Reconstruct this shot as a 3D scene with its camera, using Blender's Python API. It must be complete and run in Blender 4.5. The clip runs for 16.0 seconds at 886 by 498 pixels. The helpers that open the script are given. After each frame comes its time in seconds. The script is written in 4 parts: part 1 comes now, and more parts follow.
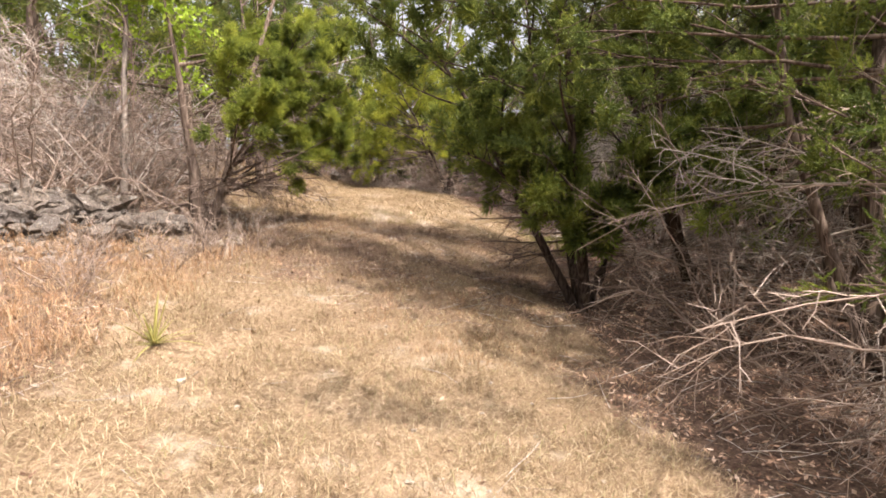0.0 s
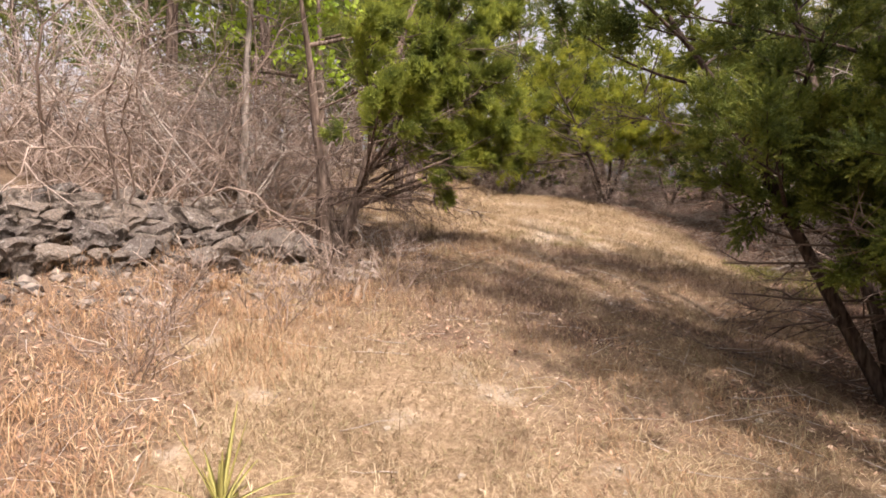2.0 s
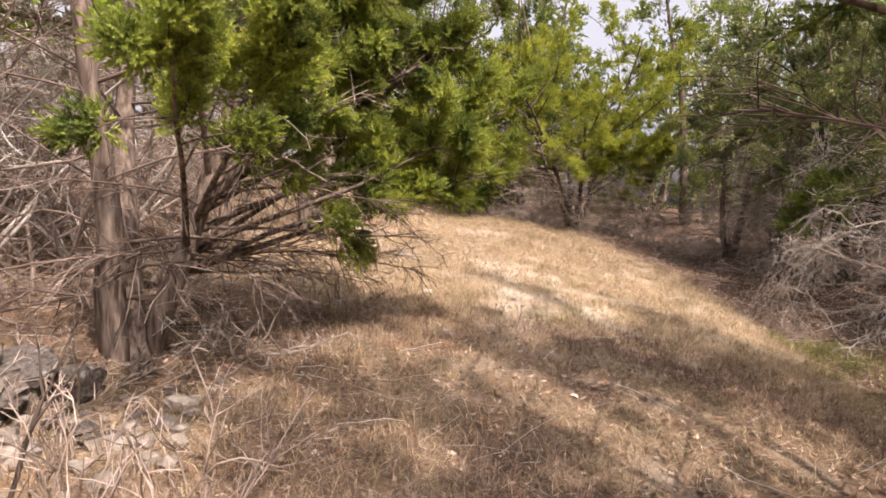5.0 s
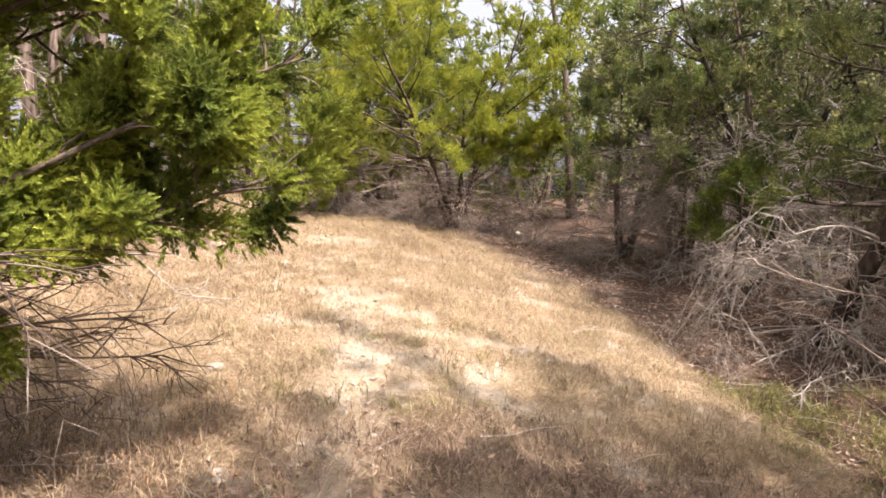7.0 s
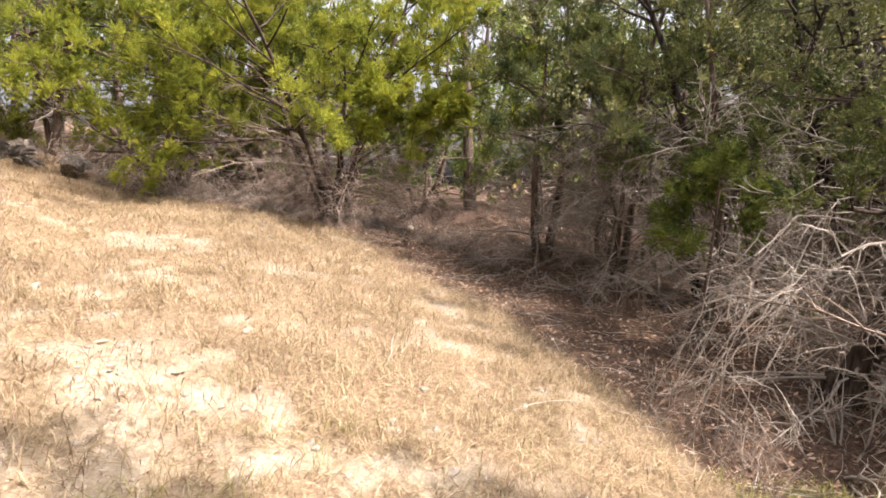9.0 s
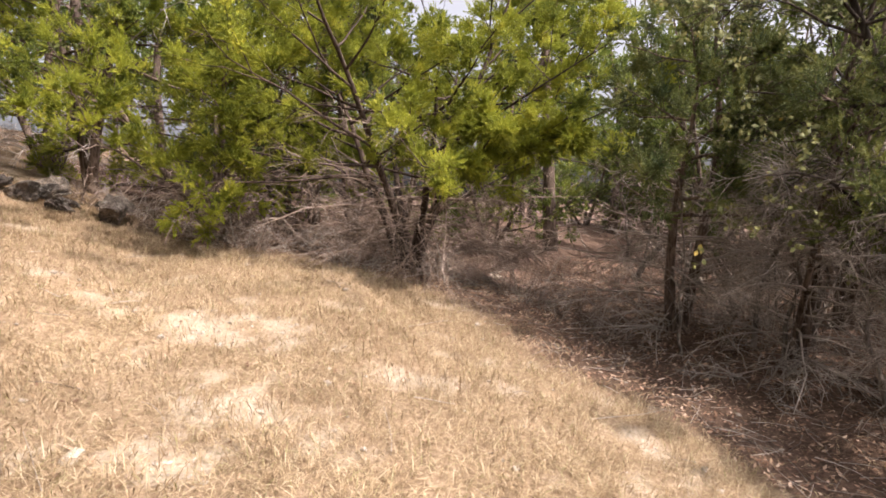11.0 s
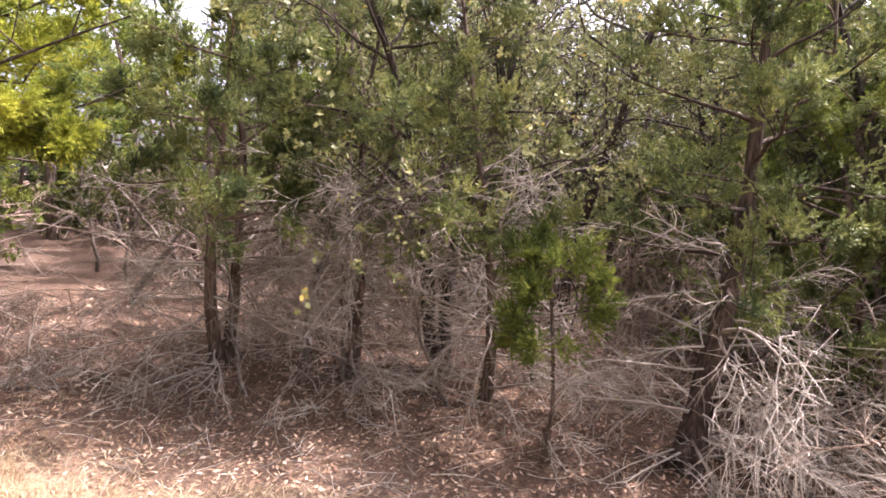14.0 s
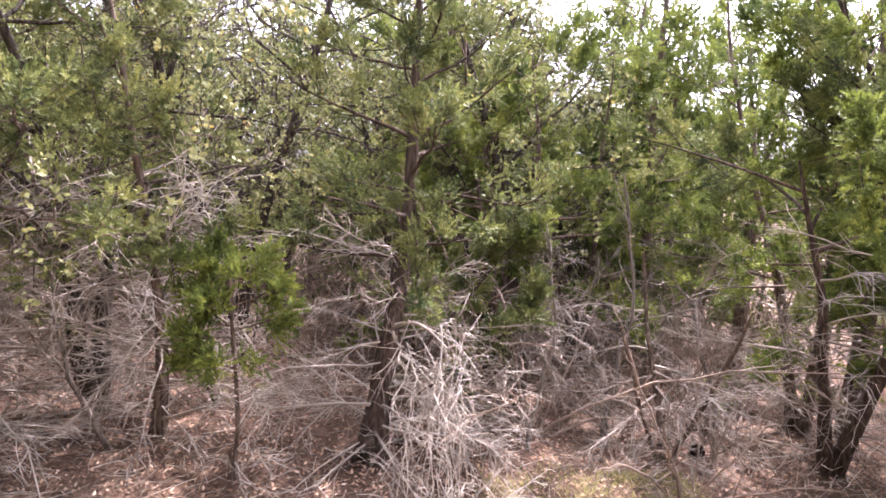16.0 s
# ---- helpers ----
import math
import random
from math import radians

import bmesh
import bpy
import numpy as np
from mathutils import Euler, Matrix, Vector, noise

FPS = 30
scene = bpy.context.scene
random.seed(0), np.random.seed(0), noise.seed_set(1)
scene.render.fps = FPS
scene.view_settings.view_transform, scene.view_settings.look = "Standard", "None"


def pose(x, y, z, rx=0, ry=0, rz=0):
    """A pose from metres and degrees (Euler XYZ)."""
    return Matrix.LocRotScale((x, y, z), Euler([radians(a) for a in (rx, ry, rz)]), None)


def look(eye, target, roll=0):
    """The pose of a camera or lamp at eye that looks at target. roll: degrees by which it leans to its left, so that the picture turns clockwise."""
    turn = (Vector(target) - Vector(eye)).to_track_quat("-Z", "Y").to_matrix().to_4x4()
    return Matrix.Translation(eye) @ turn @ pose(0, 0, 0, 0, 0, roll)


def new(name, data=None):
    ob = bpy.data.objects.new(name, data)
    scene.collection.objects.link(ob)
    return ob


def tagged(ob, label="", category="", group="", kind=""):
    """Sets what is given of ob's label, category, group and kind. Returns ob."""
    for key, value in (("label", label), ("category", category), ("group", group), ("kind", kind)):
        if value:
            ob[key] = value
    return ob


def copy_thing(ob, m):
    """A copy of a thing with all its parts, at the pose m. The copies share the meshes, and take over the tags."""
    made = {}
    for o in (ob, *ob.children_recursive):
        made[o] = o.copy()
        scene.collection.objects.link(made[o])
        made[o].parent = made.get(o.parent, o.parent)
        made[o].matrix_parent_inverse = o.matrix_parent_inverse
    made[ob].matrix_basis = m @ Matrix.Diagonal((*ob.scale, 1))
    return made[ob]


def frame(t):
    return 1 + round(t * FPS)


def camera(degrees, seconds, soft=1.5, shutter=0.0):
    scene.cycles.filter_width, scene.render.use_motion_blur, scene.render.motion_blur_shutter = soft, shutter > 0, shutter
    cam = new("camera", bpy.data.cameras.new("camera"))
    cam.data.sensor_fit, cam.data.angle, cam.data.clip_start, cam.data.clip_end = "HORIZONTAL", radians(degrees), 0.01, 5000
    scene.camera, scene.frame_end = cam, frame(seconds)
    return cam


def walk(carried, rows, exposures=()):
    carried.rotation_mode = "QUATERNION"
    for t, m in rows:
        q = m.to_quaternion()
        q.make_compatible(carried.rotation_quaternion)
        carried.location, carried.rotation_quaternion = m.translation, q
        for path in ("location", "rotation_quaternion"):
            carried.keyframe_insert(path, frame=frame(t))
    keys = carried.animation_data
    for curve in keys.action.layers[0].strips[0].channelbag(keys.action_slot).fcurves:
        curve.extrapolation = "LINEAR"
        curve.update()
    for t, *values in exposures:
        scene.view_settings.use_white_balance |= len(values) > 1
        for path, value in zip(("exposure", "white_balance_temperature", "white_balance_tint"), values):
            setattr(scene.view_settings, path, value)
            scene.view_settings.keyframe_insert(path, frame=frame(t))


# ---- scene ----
# ---------------------------------------------------------------- camera
PATH = [
    (0, (0.461, -0.13, 1.1), (0.396, 1.863, 0.943), -2.0),
    (0.5, (0.132, 0.468, 1.159), (0.002, 2.457, 1.002), -2.6),
    (1, (-0.083, 1.029, 1.222), (-0.373, 3.003, 1.085), -1.9),
    (1.5, (-0.301, 1.555, 1.286), (-0.717, 3.507, 1.147), -1.4),
    (2, (-0.394, 2.047, 1.344), (-0.884, 3.981, 1.201), -0.7),
    (2.5, (-0.586, 2.716, 1.444), (-1.111, 4.642, 1.309), -0.6),
    (3, (-0.725, 3.261, 1.532), (-1.275, 5.179, 1.4), -0.4),
    (3.2, (-0.761, 3.461, 1.528), (-1.314, 5.379, 1.391), -0.2),
    (5.3, (-0.937, 5.484, 1.859), (-1.198, 7.463, 1.732), 0.3),
    (5.5, (-0.902, 5.651, 1.918), (-1.138, 7.632, 1.786), 0.2),
    (6, (-0.844, 6.261, 1.929), (-1.01, 8.249, 1.792), 0.1),
    (6.5, (-0.801, 6.843, 1.955), (-0.902, 8.835, 1.815), -0.3),
    (7, (-0.723, 7.41, 1.972), (-0.637, 9.401, 1.802), -0.5),
    (7.5, (-0.715, 8.011, 1.998), (-0.401, 9.976, 1.792), -0.1),
    (8, (-0.584, 8.59, 1.928), (-0.1, 10.518, 1.708), 0.9),
    (8.5, (-0.492, 9.183, 1.936), (0.029, 11.101, 1.715), 1.3),
    (9, (-0.546, 9.724, 2.012), (-0.053, 11.65, 1.791), 1.3),
    (9.5, (-0.699, 10.321, 2.168), (-0.272, 12.263, 1.948), 1.2),
    (9.7, (-0.82, 10.545, 2.2), (-0.464, 12.502, 1.992), 1.4),
    (11.8, (-1.325, 11.99, 2.54), (-0.648, 13.868, 2.416), 2.0),
    (12, (-1.335, 12.136, 2.578), (-0.508, 13.953, 2.457), 1.5),
    (12.5, (-1.425, 12.454, 2.703), (-0.241, 14.058, 2.552), 0.0),
    (13, (-1.42, 12.751, 2.742), (0.047, 14.095, 2.545), -0.6),
    (13.5, (-1.402, 13.019, 2.768), (0.267, 14.098, 2.537), -0.7),
    (14, (-1.481, 13.204, 2.84), (0.345, 13.982, 2.594), -0.2),
    (14.5, (-1.489, 13.276, 2.868), (0.452, 13.714, 2.663), 0.4),
    (15, (-1.518, 13.308, 2.885), (0.472, 13.431, 2.734), 0.5),
    (15.5, (-1.498, 13.269, 2.847), (0.493, 13.165, 2.689), 0.2),
    (16, (-1.453, 13.235, 2.818), (0.515, 12.947, 2.608), 0.5),
]
cam = camera(74.7, 16.0, soft=1.75)
walk(cam, [(t, look(eye, target, roll)) for t, eye, target, roll in PATH], [(0, 0.84, 6450, 17), (3.2, 0.38, 6700, 24), (5.3, 0.82, 6450, 21), (7, 0.97, 6350, 18), (8.5, 1.02, 6350, 17), (9.7, 0.95, 6350, 18), (12, 0.64, 6400, 21), (12.5, 0.95, 6350, 22), (13.2, 1.42, 6200, 24), (14.2, 1.92, 6050, 27), (15, 2.28, 5850, 29), (16, 2.32, 5800, 28)])

# ---------------------------------------------------------------- light
SUN_FROM = Vector((0.74, -0.67, 0.0)).normalized()
SUN_HIGH = radians(53)
world = bpy.data.worlds.new("sky")
scene.world = world
world.use_nodes = True
wn, wl = world.node_tree.nodes, world.node_tree.links
sky = wn.new("ShaderNodeTexSky")
sky.sky_type, sky.sun_disc = "NISHITA", False
sky.sun_elevation = SUN_HIGH
sky.sun_rotation = math.atan2(SUN_FROM.x, SUN_FROM.y)
sky.air_density, sky.dust_density, sky.ozone_density = 1.0, 8.0, 0.6
haze = wn.new("ShaderNodeHueSaturation")
haze.inputs["Saturation"].default_value, haze.inputs["Value"].default_value = 0.2, 1.35
wl.new(sky.outputs[0], haze.inputs["Color"])
wl.new(haze.outputs[0], wn["Background"].inputs[0])
wn["Background"].inputs[1].default_value = 0.15

sun_data = bpy.data.lights.new("sun", "SUN")
sun_data.energy, sun_data.angle, sun_data.color = 4.2, radians(0.55), (1.0, 0.93, 0.82)
sun = new("sun", sun_data)
sun_way = SUN_FROM * math.cos(SUN_HIGH) + Vector((0, 0, math.sin(SUN_HIGH)))
sun.matrix_world = look(sun_way * 60, (0, 0, 0))


# ---------------------------------------------------------------- materials
def material(name, rough=0.9, spec=0.2):
    m = bpy.data.materials.new(name)
    m.use_nodes = True
    n, l = m.node_tree.nodes, m.node_tree.links
    b = n["Principled BSDF"]
    b.inputs["Roughness"].default_value = rough
    b.inputs["Specular IOR Level"].default_value = spec
    return m, n, l, b


def ramp(n, stops):
    r = n.new("ShaderNodeValToRGB")
    e = r.color_ramp.elements
    while len(e) < len(stops):
        e.new(0.5)
    for k, (at, c) in zip(e, stops):
        k.position, k.color = at, (*c, 1)
    return r


def noise_node(n, l, scale, detail=4, rough=0.6, coord="Object"):
    tc = n.new("ShaderNodeTexCoord")
    t = n.new("ShaderNodeTexNoise")
    t.inputs["Scale"].default_value, t.inputs["Detail"].default_value = scale, detail
    t.inputs["Roughness"].default_value = rough
    l.new(tc.outputs[coord], t.inputs["Vector"])
    return t


def mixed(n, l, a, b, f, how="MIX"):
    x = n.new("ShaderNodeMix")
    x.data_type, x.blend_type = "RGBA", how
    for s, v in ((0, f), (6, a), (7, b)):
        if hasattr(v, "is_linked"):
            l.new(v, x.inputs[s])
        else:
            x.inputs[s].default_value = v if s == 0 else (*v, 1)
    return x.outputs[2]


def leaf_material(name, stops, through_share=0.35, patch=3.4):
    """Foliage: colour by island and by patches of the crown, which also paint in lit clumps and dark gaps; some light
    passing through.
    """
    m, n, l, b = material(name, 0.6, 0.25)
    geo = n.new("ShaderNodeNewGeometry")
    r = ramp(n, stops)
    big = noise_node(n, l, patch, 2, 0.5)
    mul = n.new("ShaderNodeMath")
    mul.operation = "MULTIPLY_ADD"
    mul.inputs[1].default_value = 0.3
    l.new(geo.outputs["Random Per Island"], mul.inputs[0])
    sub = n.new("ShaderNodeMath")
    sub.operation = "MULTIPLY_ADD"
    sub.inputs[1].default_value, sub.inputs[2].default_value = 2.0, -0.68
    l.new(big.outputs[0], sub.inputs[0])
    l.new(sub.outputs[0], mul.inputs[2])
    l.new(mul.outputs[0], r.inputs[0])
    l.new(r.outputs[0], b.inputs["Base Color"])
    tr = n.new("ShaderNodeBsdfTranslucent")
    l.new(r.outputs[0], tr.inputs[0])
    mix = n.new("ShaderNodeMixShader")
    mix.inputs[0].default_value = through_share
    l.new(b.outputs[0], mix.inputs[1])
    l.new(tr.outputs[0], mix.inputs[2])
    l.new(mix.outputs[0], n["Material Output"].inputs[0])
    return m


def bark_material(name, dark, light, scale=9.0, bump=0.5):
    m, n, l, b = material(name, 0.95, 0.1)
    tc = n.new("ShaderNodeTexCoord")
    mp = n.new("ShaderNodeMapping")
    mp.inputs["Scale"].default_value = (1, 1, 0.16)
    l.new(tc.outputs["Object"], mp.inputs[0])
    t = n.new("ShaderNodeTexNoise")
    t.inputs["Scale"].default_value, t.inputs["Detail"].default_value = scale * 4, 5
    l.new(mp.outputs[0], t.inputs["Vector"])
    r = ramp(n, [(0.33, dark), (0.68, light)])
    l.new(t.outputs[0], r.inputs[0])
    big = noise_node(n, l, 2.2, 3)
    tone = ramp(n, [(0.3, (0.6, 0.57, 0.55)), (0.7, (1.2, 1.15, 1.1))])
    l.new(big.outputs[0], tone.inputs[0])
    l.new(mixed(n, l, r.outputs[0], tone.outputs[0], 1.0, "MULTIPLY"), b.inputs["Base Color"])
    bp = n.new("ShaderNodeBump")
    bp.inputs["Strength"].default_value, bp.inputs["Distance"].default_value = bump, 0.02
    l.new(t.outputs[0], bp.inputs["Height"])
    l.new(bp.outputs[0], b.inputs["Normal"])
    return m


def island_material(name, stops, rough=0.9, through_share=0.0):
    """Blades, fallen leaves, twigs: each island takes its own tone."""
    m, n, l, b = material(name, rough, 0.15)
    geo = n.new("ShaderNodeNewGeometry")
    r = ramp(n, stops)
    l.new(geo.outputs["Random Per Island"], r.inputs[0])
    big = noise_node(n, l, 0.9, 4)
    tone = ramp(n, [(0.3, (0.72, 0.68, 0.64)), (0.7, (1.12, 1.1, 1.06))])
    l.new(big.outputs[0], tone.inputs[0])
    col = mixed(n, l, r.outputs[0], tone.outputs[0], 1.0, "MULTIPLY")
    l.new(col, b.inputs["Base Color"])
    if through_share:
        tr = n.new("ShaderNodeBsdfTranslucent")
        l.new(col, tr.inputs[0])
        mix = n.new("ShaderNodeMixShader")
        mix.inputs[0].default_value = through_share
        l.new(b.outputs[0], mix.inputs[1])
        l.new(tr.outputs[0], mix.inputs[2])
        l.new(mix.outputs[0], n["Material Output"].inputs[0])
    return m


M_JUNIPER = leaf_material("juniper_foliage", [(0.0, (0.048, 0.075, 0.019)), (0.45, (0.143, 0.178, 0.035)), (0.8, (0.246, 0.281, 0.049)), (1.0, (0.302, 0.307, 0.064))], 0.36)
M_YELLOW = leaf_material("yellow_juniper_foliage", [(0.0, (0.095, 0.118, 0.018)), (0.45, (0.26, 0.288, 0.034)), (0.8, (0.379, 0.387, 0.044)), (1.0, (0.464, 0.43, 0.054))], 0.42)
M_DARK = leaf_material("dark_juniper_foliage", [(0.0, (0.046, 0.069, 0.025)), (0.5, (0.136, 0.154, 0.046)), (1.0, (0.253, 0.251, 0.069))], 0.34)
M_BRIGHT = leaf_material("bright_juniper_foliage", [(0.0, (0.073, 0.102, 0.024)), (0.45, (0.228, 0.268, 0.044)), (0.8, (0.373, 0.407, 0.064)), (1.0, (0.445, 0.44, 0.078))], 0.4)
M_LIME = leaf_material("spring_leaves", [(0.0, (0.20, 0.30, 0.03)), (0.5, (0.33, 0.45, 0.045)), (1.0, (0.42, 0.52, 0.08))], 0.5)
M_OAK = leaf_material("oak_leaves", [(0.0, (0.093, 0.106, 0.04)), (0.5, (0.207, 0.213, 0.085)), (0.82, (0.321, 0.304, 0.109)), (1.0, (0.466, 0.304, 0.05))], 0.3, 3.0)
M_BARK = bark_material("juniper_bark", (0.06, 0.042, 0.032), (0.24, 0.19, 0.155))
M_GREYBARK = bark_material("grey_bark", (0.11, 0.095, 0.08), (0.36, 0.32, 0.28))
M_DARKBARK = bark_material("dark_juniper_bark", (0.035, 0.025, 0.02), (0.13, 0.10, 0.082))
M_OAKBARK = bark_material("oak_bark", (0.028, 0.023, 0.019), (0.12, 0.10, 0.085))
M_DEAD = island_material("dead_twigs", [(0.0, (0.20, 0.17, 0.143)), (0.5, (0.38, 0.335, 0.295)), (1.0, (0.60, 0.55, 0.50))])
M_BROWNTWIG = island_material("brown_twigs", [(0.0, (0.09, 0.064, 0.051)), (0.5, (0.275, 0.21, 0.17)), (1.0, (0.52, 0.435, 0.375))])
# Own colour on the vase-shaped tree; painted shade on the fork-stemmed one's dead limbs.
M_DARKTWIG = island_material("dark_twigs", [(0.0, (0.06, 0.044, 0.036)), (0.6, (0.15, 0.11, 0.09)), (1.0, (0.34, 0.28, 0.235))])
M_GRASS = island_material("dry_grass", [(0.0, (0.17, 0.115, 0.07)), (0.3, (0.33, 0.245, 0.15)), (0.7, (0.47, 0.365, 0.235)), (0.9, (0.60, 0.50, 0.35)), (1.0, (0.27, 0.26, 0.11))], 0.8, 0.25)
M_GREENGRASS = island_material("green_grass", [(0.0, (0.16, 0.18, 0.05)), (0.6, (0.27, 0.27, 0.09)), (1.0, (0.45, 0.38, 0.17))], 0.8, 0.25)
M_REDGRASS = island_material("russet_grass", [(0.0, (0.29, 0.165, 0.095)), (0.6, (0.47, 0.305, 0.18)), (1.0, (0.60, 0.45, 0.285))], 0.8, 0.25)
# Brown dead grass, its tone lowered to paint in the tree shade.
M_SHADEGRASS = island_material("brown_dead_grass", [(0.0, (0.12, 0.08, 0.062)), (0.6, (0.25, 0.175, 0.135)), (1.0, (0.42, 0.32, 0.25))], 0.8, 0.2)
M_LITTER = island_material("fallen_leaves", [(0.0, (0.111, 0.064, 0.045)), (0.5, (0.291, 0.179, 0.121)), (0.85, (0.482, 0.331, 0.236)), (1.0, (0.623, 0.488, 0.384))], 0.8)
M_YUCCA = island_material("yucca_leaf", [(0.0, (0.27, 0.27, 0.08)), (0.6, (0.44, 0.41, 0.14)), (1.0, (0.62, 0.53, 0.25))], 0.5, 0.15)
M_DEADWOOD = bark_material("bleached_wood", (0.27, 0.235, 0.2), (0.6, 0.55, 0.49), 6)
M_CUTWOOD = bark_material("split_wood", (0.22, 0.17, 0.12), (0.48, 0.41, 0.33), 6)


def rock_material(name, dark, light):
    m, n, l, b = material(name, 0.95, 0.15)
    info = n.new("ShaderNodeObjectInfo")
    fine = noise_node(n, l, 14, 8, 0.7)
    r = ramp(n, [(0.3, dark), (0.52, tuple(0.5 * (a + c) for a, c in zip(dark, light))), (0.72, light)])
    l.new(fine.outputs[0], r.inputs[0])
    tone = ramp(n, [(0.0, (0.62, 0.6, 0.6)), (1.0, (1.2, 1.13, 1.05))])
    l.new(info.outputs["Random"], tone.inputs[0])
    lich = noise_node(n, l, 5, 4)
    lr = ramp(n, [(0.56, (0, 0, 0)), (0.66, (0.4, 0.4, 0.4))])
    l.new(lich.outputs[0], lr.inputs[0])
    col = mixed(n, l, r.outputs[0], tone.outputs[0], 1.0, "MULTIPLY")
    l.new(mixed(n, l, col, (0.42, 0.40, 0.36), lr.outputs[0]), b.inputs["Base Color"])
    bp = n.new("ShaderNodeBump")
    bp.inputs["Strength"].default_value, bp.inputs["Distance"].default_value = 0.7, 0.03
    l.new(fine.outputs[0], bp.inputs["Height"])
    l.new(bp.outputs[0], b.inputs["Normal"])
    return m


M_ROCK = rock_material("weathered_limestone", (0.032, 0.027, 0.023), (0.29, 0.25, 0.212))
M_RUBBLE = rock_material("limestone_rubble", (0.15, 0.125, 0.105), (0.42, 0.37, 0.31))
M_PALE = rock_material("pale_limestone", (0.45, 0.39, 0.31), (0.74, 0.68, 0.58))


def ground_material():
    m, n, l, b = material("ground", 0.98, 0.05)
    at = n.new("ShaderNodeAttribute")
    at.attribute_name = "litter"
    chalk = n.new("ShaderNodeAttribute")
    chalk.attribute_name = "chalk"
    fine = noise_node(n, l, 26, 6, 0.7)
    straw = ramp(n, [(0.3, (0.17, 0.118, 0.075)), (0.5, (0.31, 0.228, 0.15)), (0.7, (0.46, 0.36, 0.25))])
    l.new(fine.outputs[0], straw.inputs[0])
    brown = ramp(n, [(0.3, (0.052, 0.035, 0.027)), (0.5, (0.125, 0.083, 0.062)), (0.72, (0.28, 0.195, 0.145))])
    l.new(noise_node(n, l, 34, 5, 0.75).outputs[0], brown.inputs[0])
    pale = ramp(n, [(0.3, (0.36, 0.30, 0.23)), (0.5, (0.52, 0.45, 0.36)), (0.72, (0.70, 0.64, 0.55))])
    l.new(noise_node(n, l, 40, 5, 0.7).outputs[0], pale.inputs[0])
    a = mixed(n, l, straw.outputs[0], pale.outputs[0], chalk.outputs["Fac"])
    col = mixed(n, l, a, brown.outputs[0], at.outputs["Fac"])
    big = noise_node(n, l, 0.55, 4)
    tone = ramp(n, [(0.3, (0.8, 0.76, 0.72)), (0.7, (1.1, 1.08, 1.05))])
    l.new(big.outputs[0], tone.inputs[0])
    l.new(mixed(n, l, col, tone.outputs[0], 1.0, "MULTIPLY"), b.inputs["Base Color"])
    bp = n.new("ShaderNodeBump")
    bp.inputs["Strength"].default_value, bp.inputs["Distance"].default_value = 0.8, 0.03
    l.new(fine.outputs[0], bp.inputs["Height"])
    l.new(bp.outputs[0], b.inputs["Normal"])
    return m


M_GROUND = ground_material()


# ---------------------------------------------------------------- mesh helpers
def mesh_from(name, verts, tris, mat, smooth=False):
    me = bpy.data.meshes.new(name)
    verts, tris = np.asarray(verts, np.float32).reshape(-1, 3), np.asarray(tris, np.int32).reshape(-1, 3)
    me.vertices.add(len(verts))
    me.vertices.foreach_set("co", verts.ravel())
    me.loops.add(tris.size)
    me.loops.foreach_set("vertex_index", tris.ravel())
    me.polygons.add(len(tris))
    me.polygons.foreach_set("loop_start", np.arange(0, tris.size, 3, dtype=np.int32))
    me.polygons.foreach_set("use_smooth", np.full(len(tris), smooth))
    me.materials.append(mat)
    me.update(calc_edges=True)
    return me


def part(name, me, parent, label=""):
    ob = new(name, me)
    ob.parent = parent
    return tagged(ob, label)


def unit(v):
    return v / np.maximum(np.linalg.norm(v, axis=-1, keepdims=True), 1e-9)


class Tubes:
    """Gathers tapered branches as polylines and turns them into one mesh."""

    def __init__(self):
        self.lines = {}

    def add(self, pts, r0, r1, sides=4):
        self.lines.setdefault((len(pts), sides), []).append((pts, r0, r1))

    def arrays(self, rough=0.0, rng=None):
        vs, ts, base = [], [], 0
        for (n, sides), some in self.lines.items():
            p = np.array([s[0] for s in some])
            r0, r1 = (np.array([s[k] for s in some])[:, None] for k in (1, 2))
            rad = r0 + (r1 - r0) * np.linspace(0, 1, n)[None] ** 0.8
            tan = unit(np.gradient(p, axis=1))
            ref = np.where(np.abs(tan[..., 2:3]) > 0.9, [1.0, 0, 0], [0, 0, 1.0])
            a = unit(np.cross(tan, ref))
            b = np.cross(tan, a)
            ang = np.linspace(0, 2 * np.pi, sides, endpoint=False)
            ring = a[:, :, None] * np.cos(ang)[:, None] + b[:, :, None] * np.sin(ang)[:, None]
            rr = rad[:, :, None, None] * np.ones((1, 1, sides, 1))
            if rough and rng is not None and sides > 5:
                rr = rr * (1 + rough * (rng.random((len(some), 1, sides, 1)) - 0.5) + rough * 0.6 * (rng.random(rr.shape) - 0.5))
            v = p[:, :, None] + ring * rr
            k, j = np.meshgrid(np.arange(n - 1), np.arange(sides), indexing="ij")
            j2 = (j + 1) % sides
            q = np.stack([k * sides + j, k * sides + j2, (k + 1) * sides + j2, (k + 1) * sides + j], -1).reshape(-1, 4)
            t = np.concatenate([q[:, [0, 1, 2]], q[:, [0, 2, 3]]])
            per = n * sides
            ts.append((t[None] + (base + per * np.arange(len(some)))[:, None, None]).reshape(-1, 3))
            vs.append(v.reshape(-1, 3))
            base += per * len(some)
        return np.concatenate(vs), np.concatenate(ts)

    def mesh(self, name, mat, rough=0.0, rng=None):
        if not self.lines:
            return None
        return mesh_from(name, *self.arrays(rough, rng), mat, True)


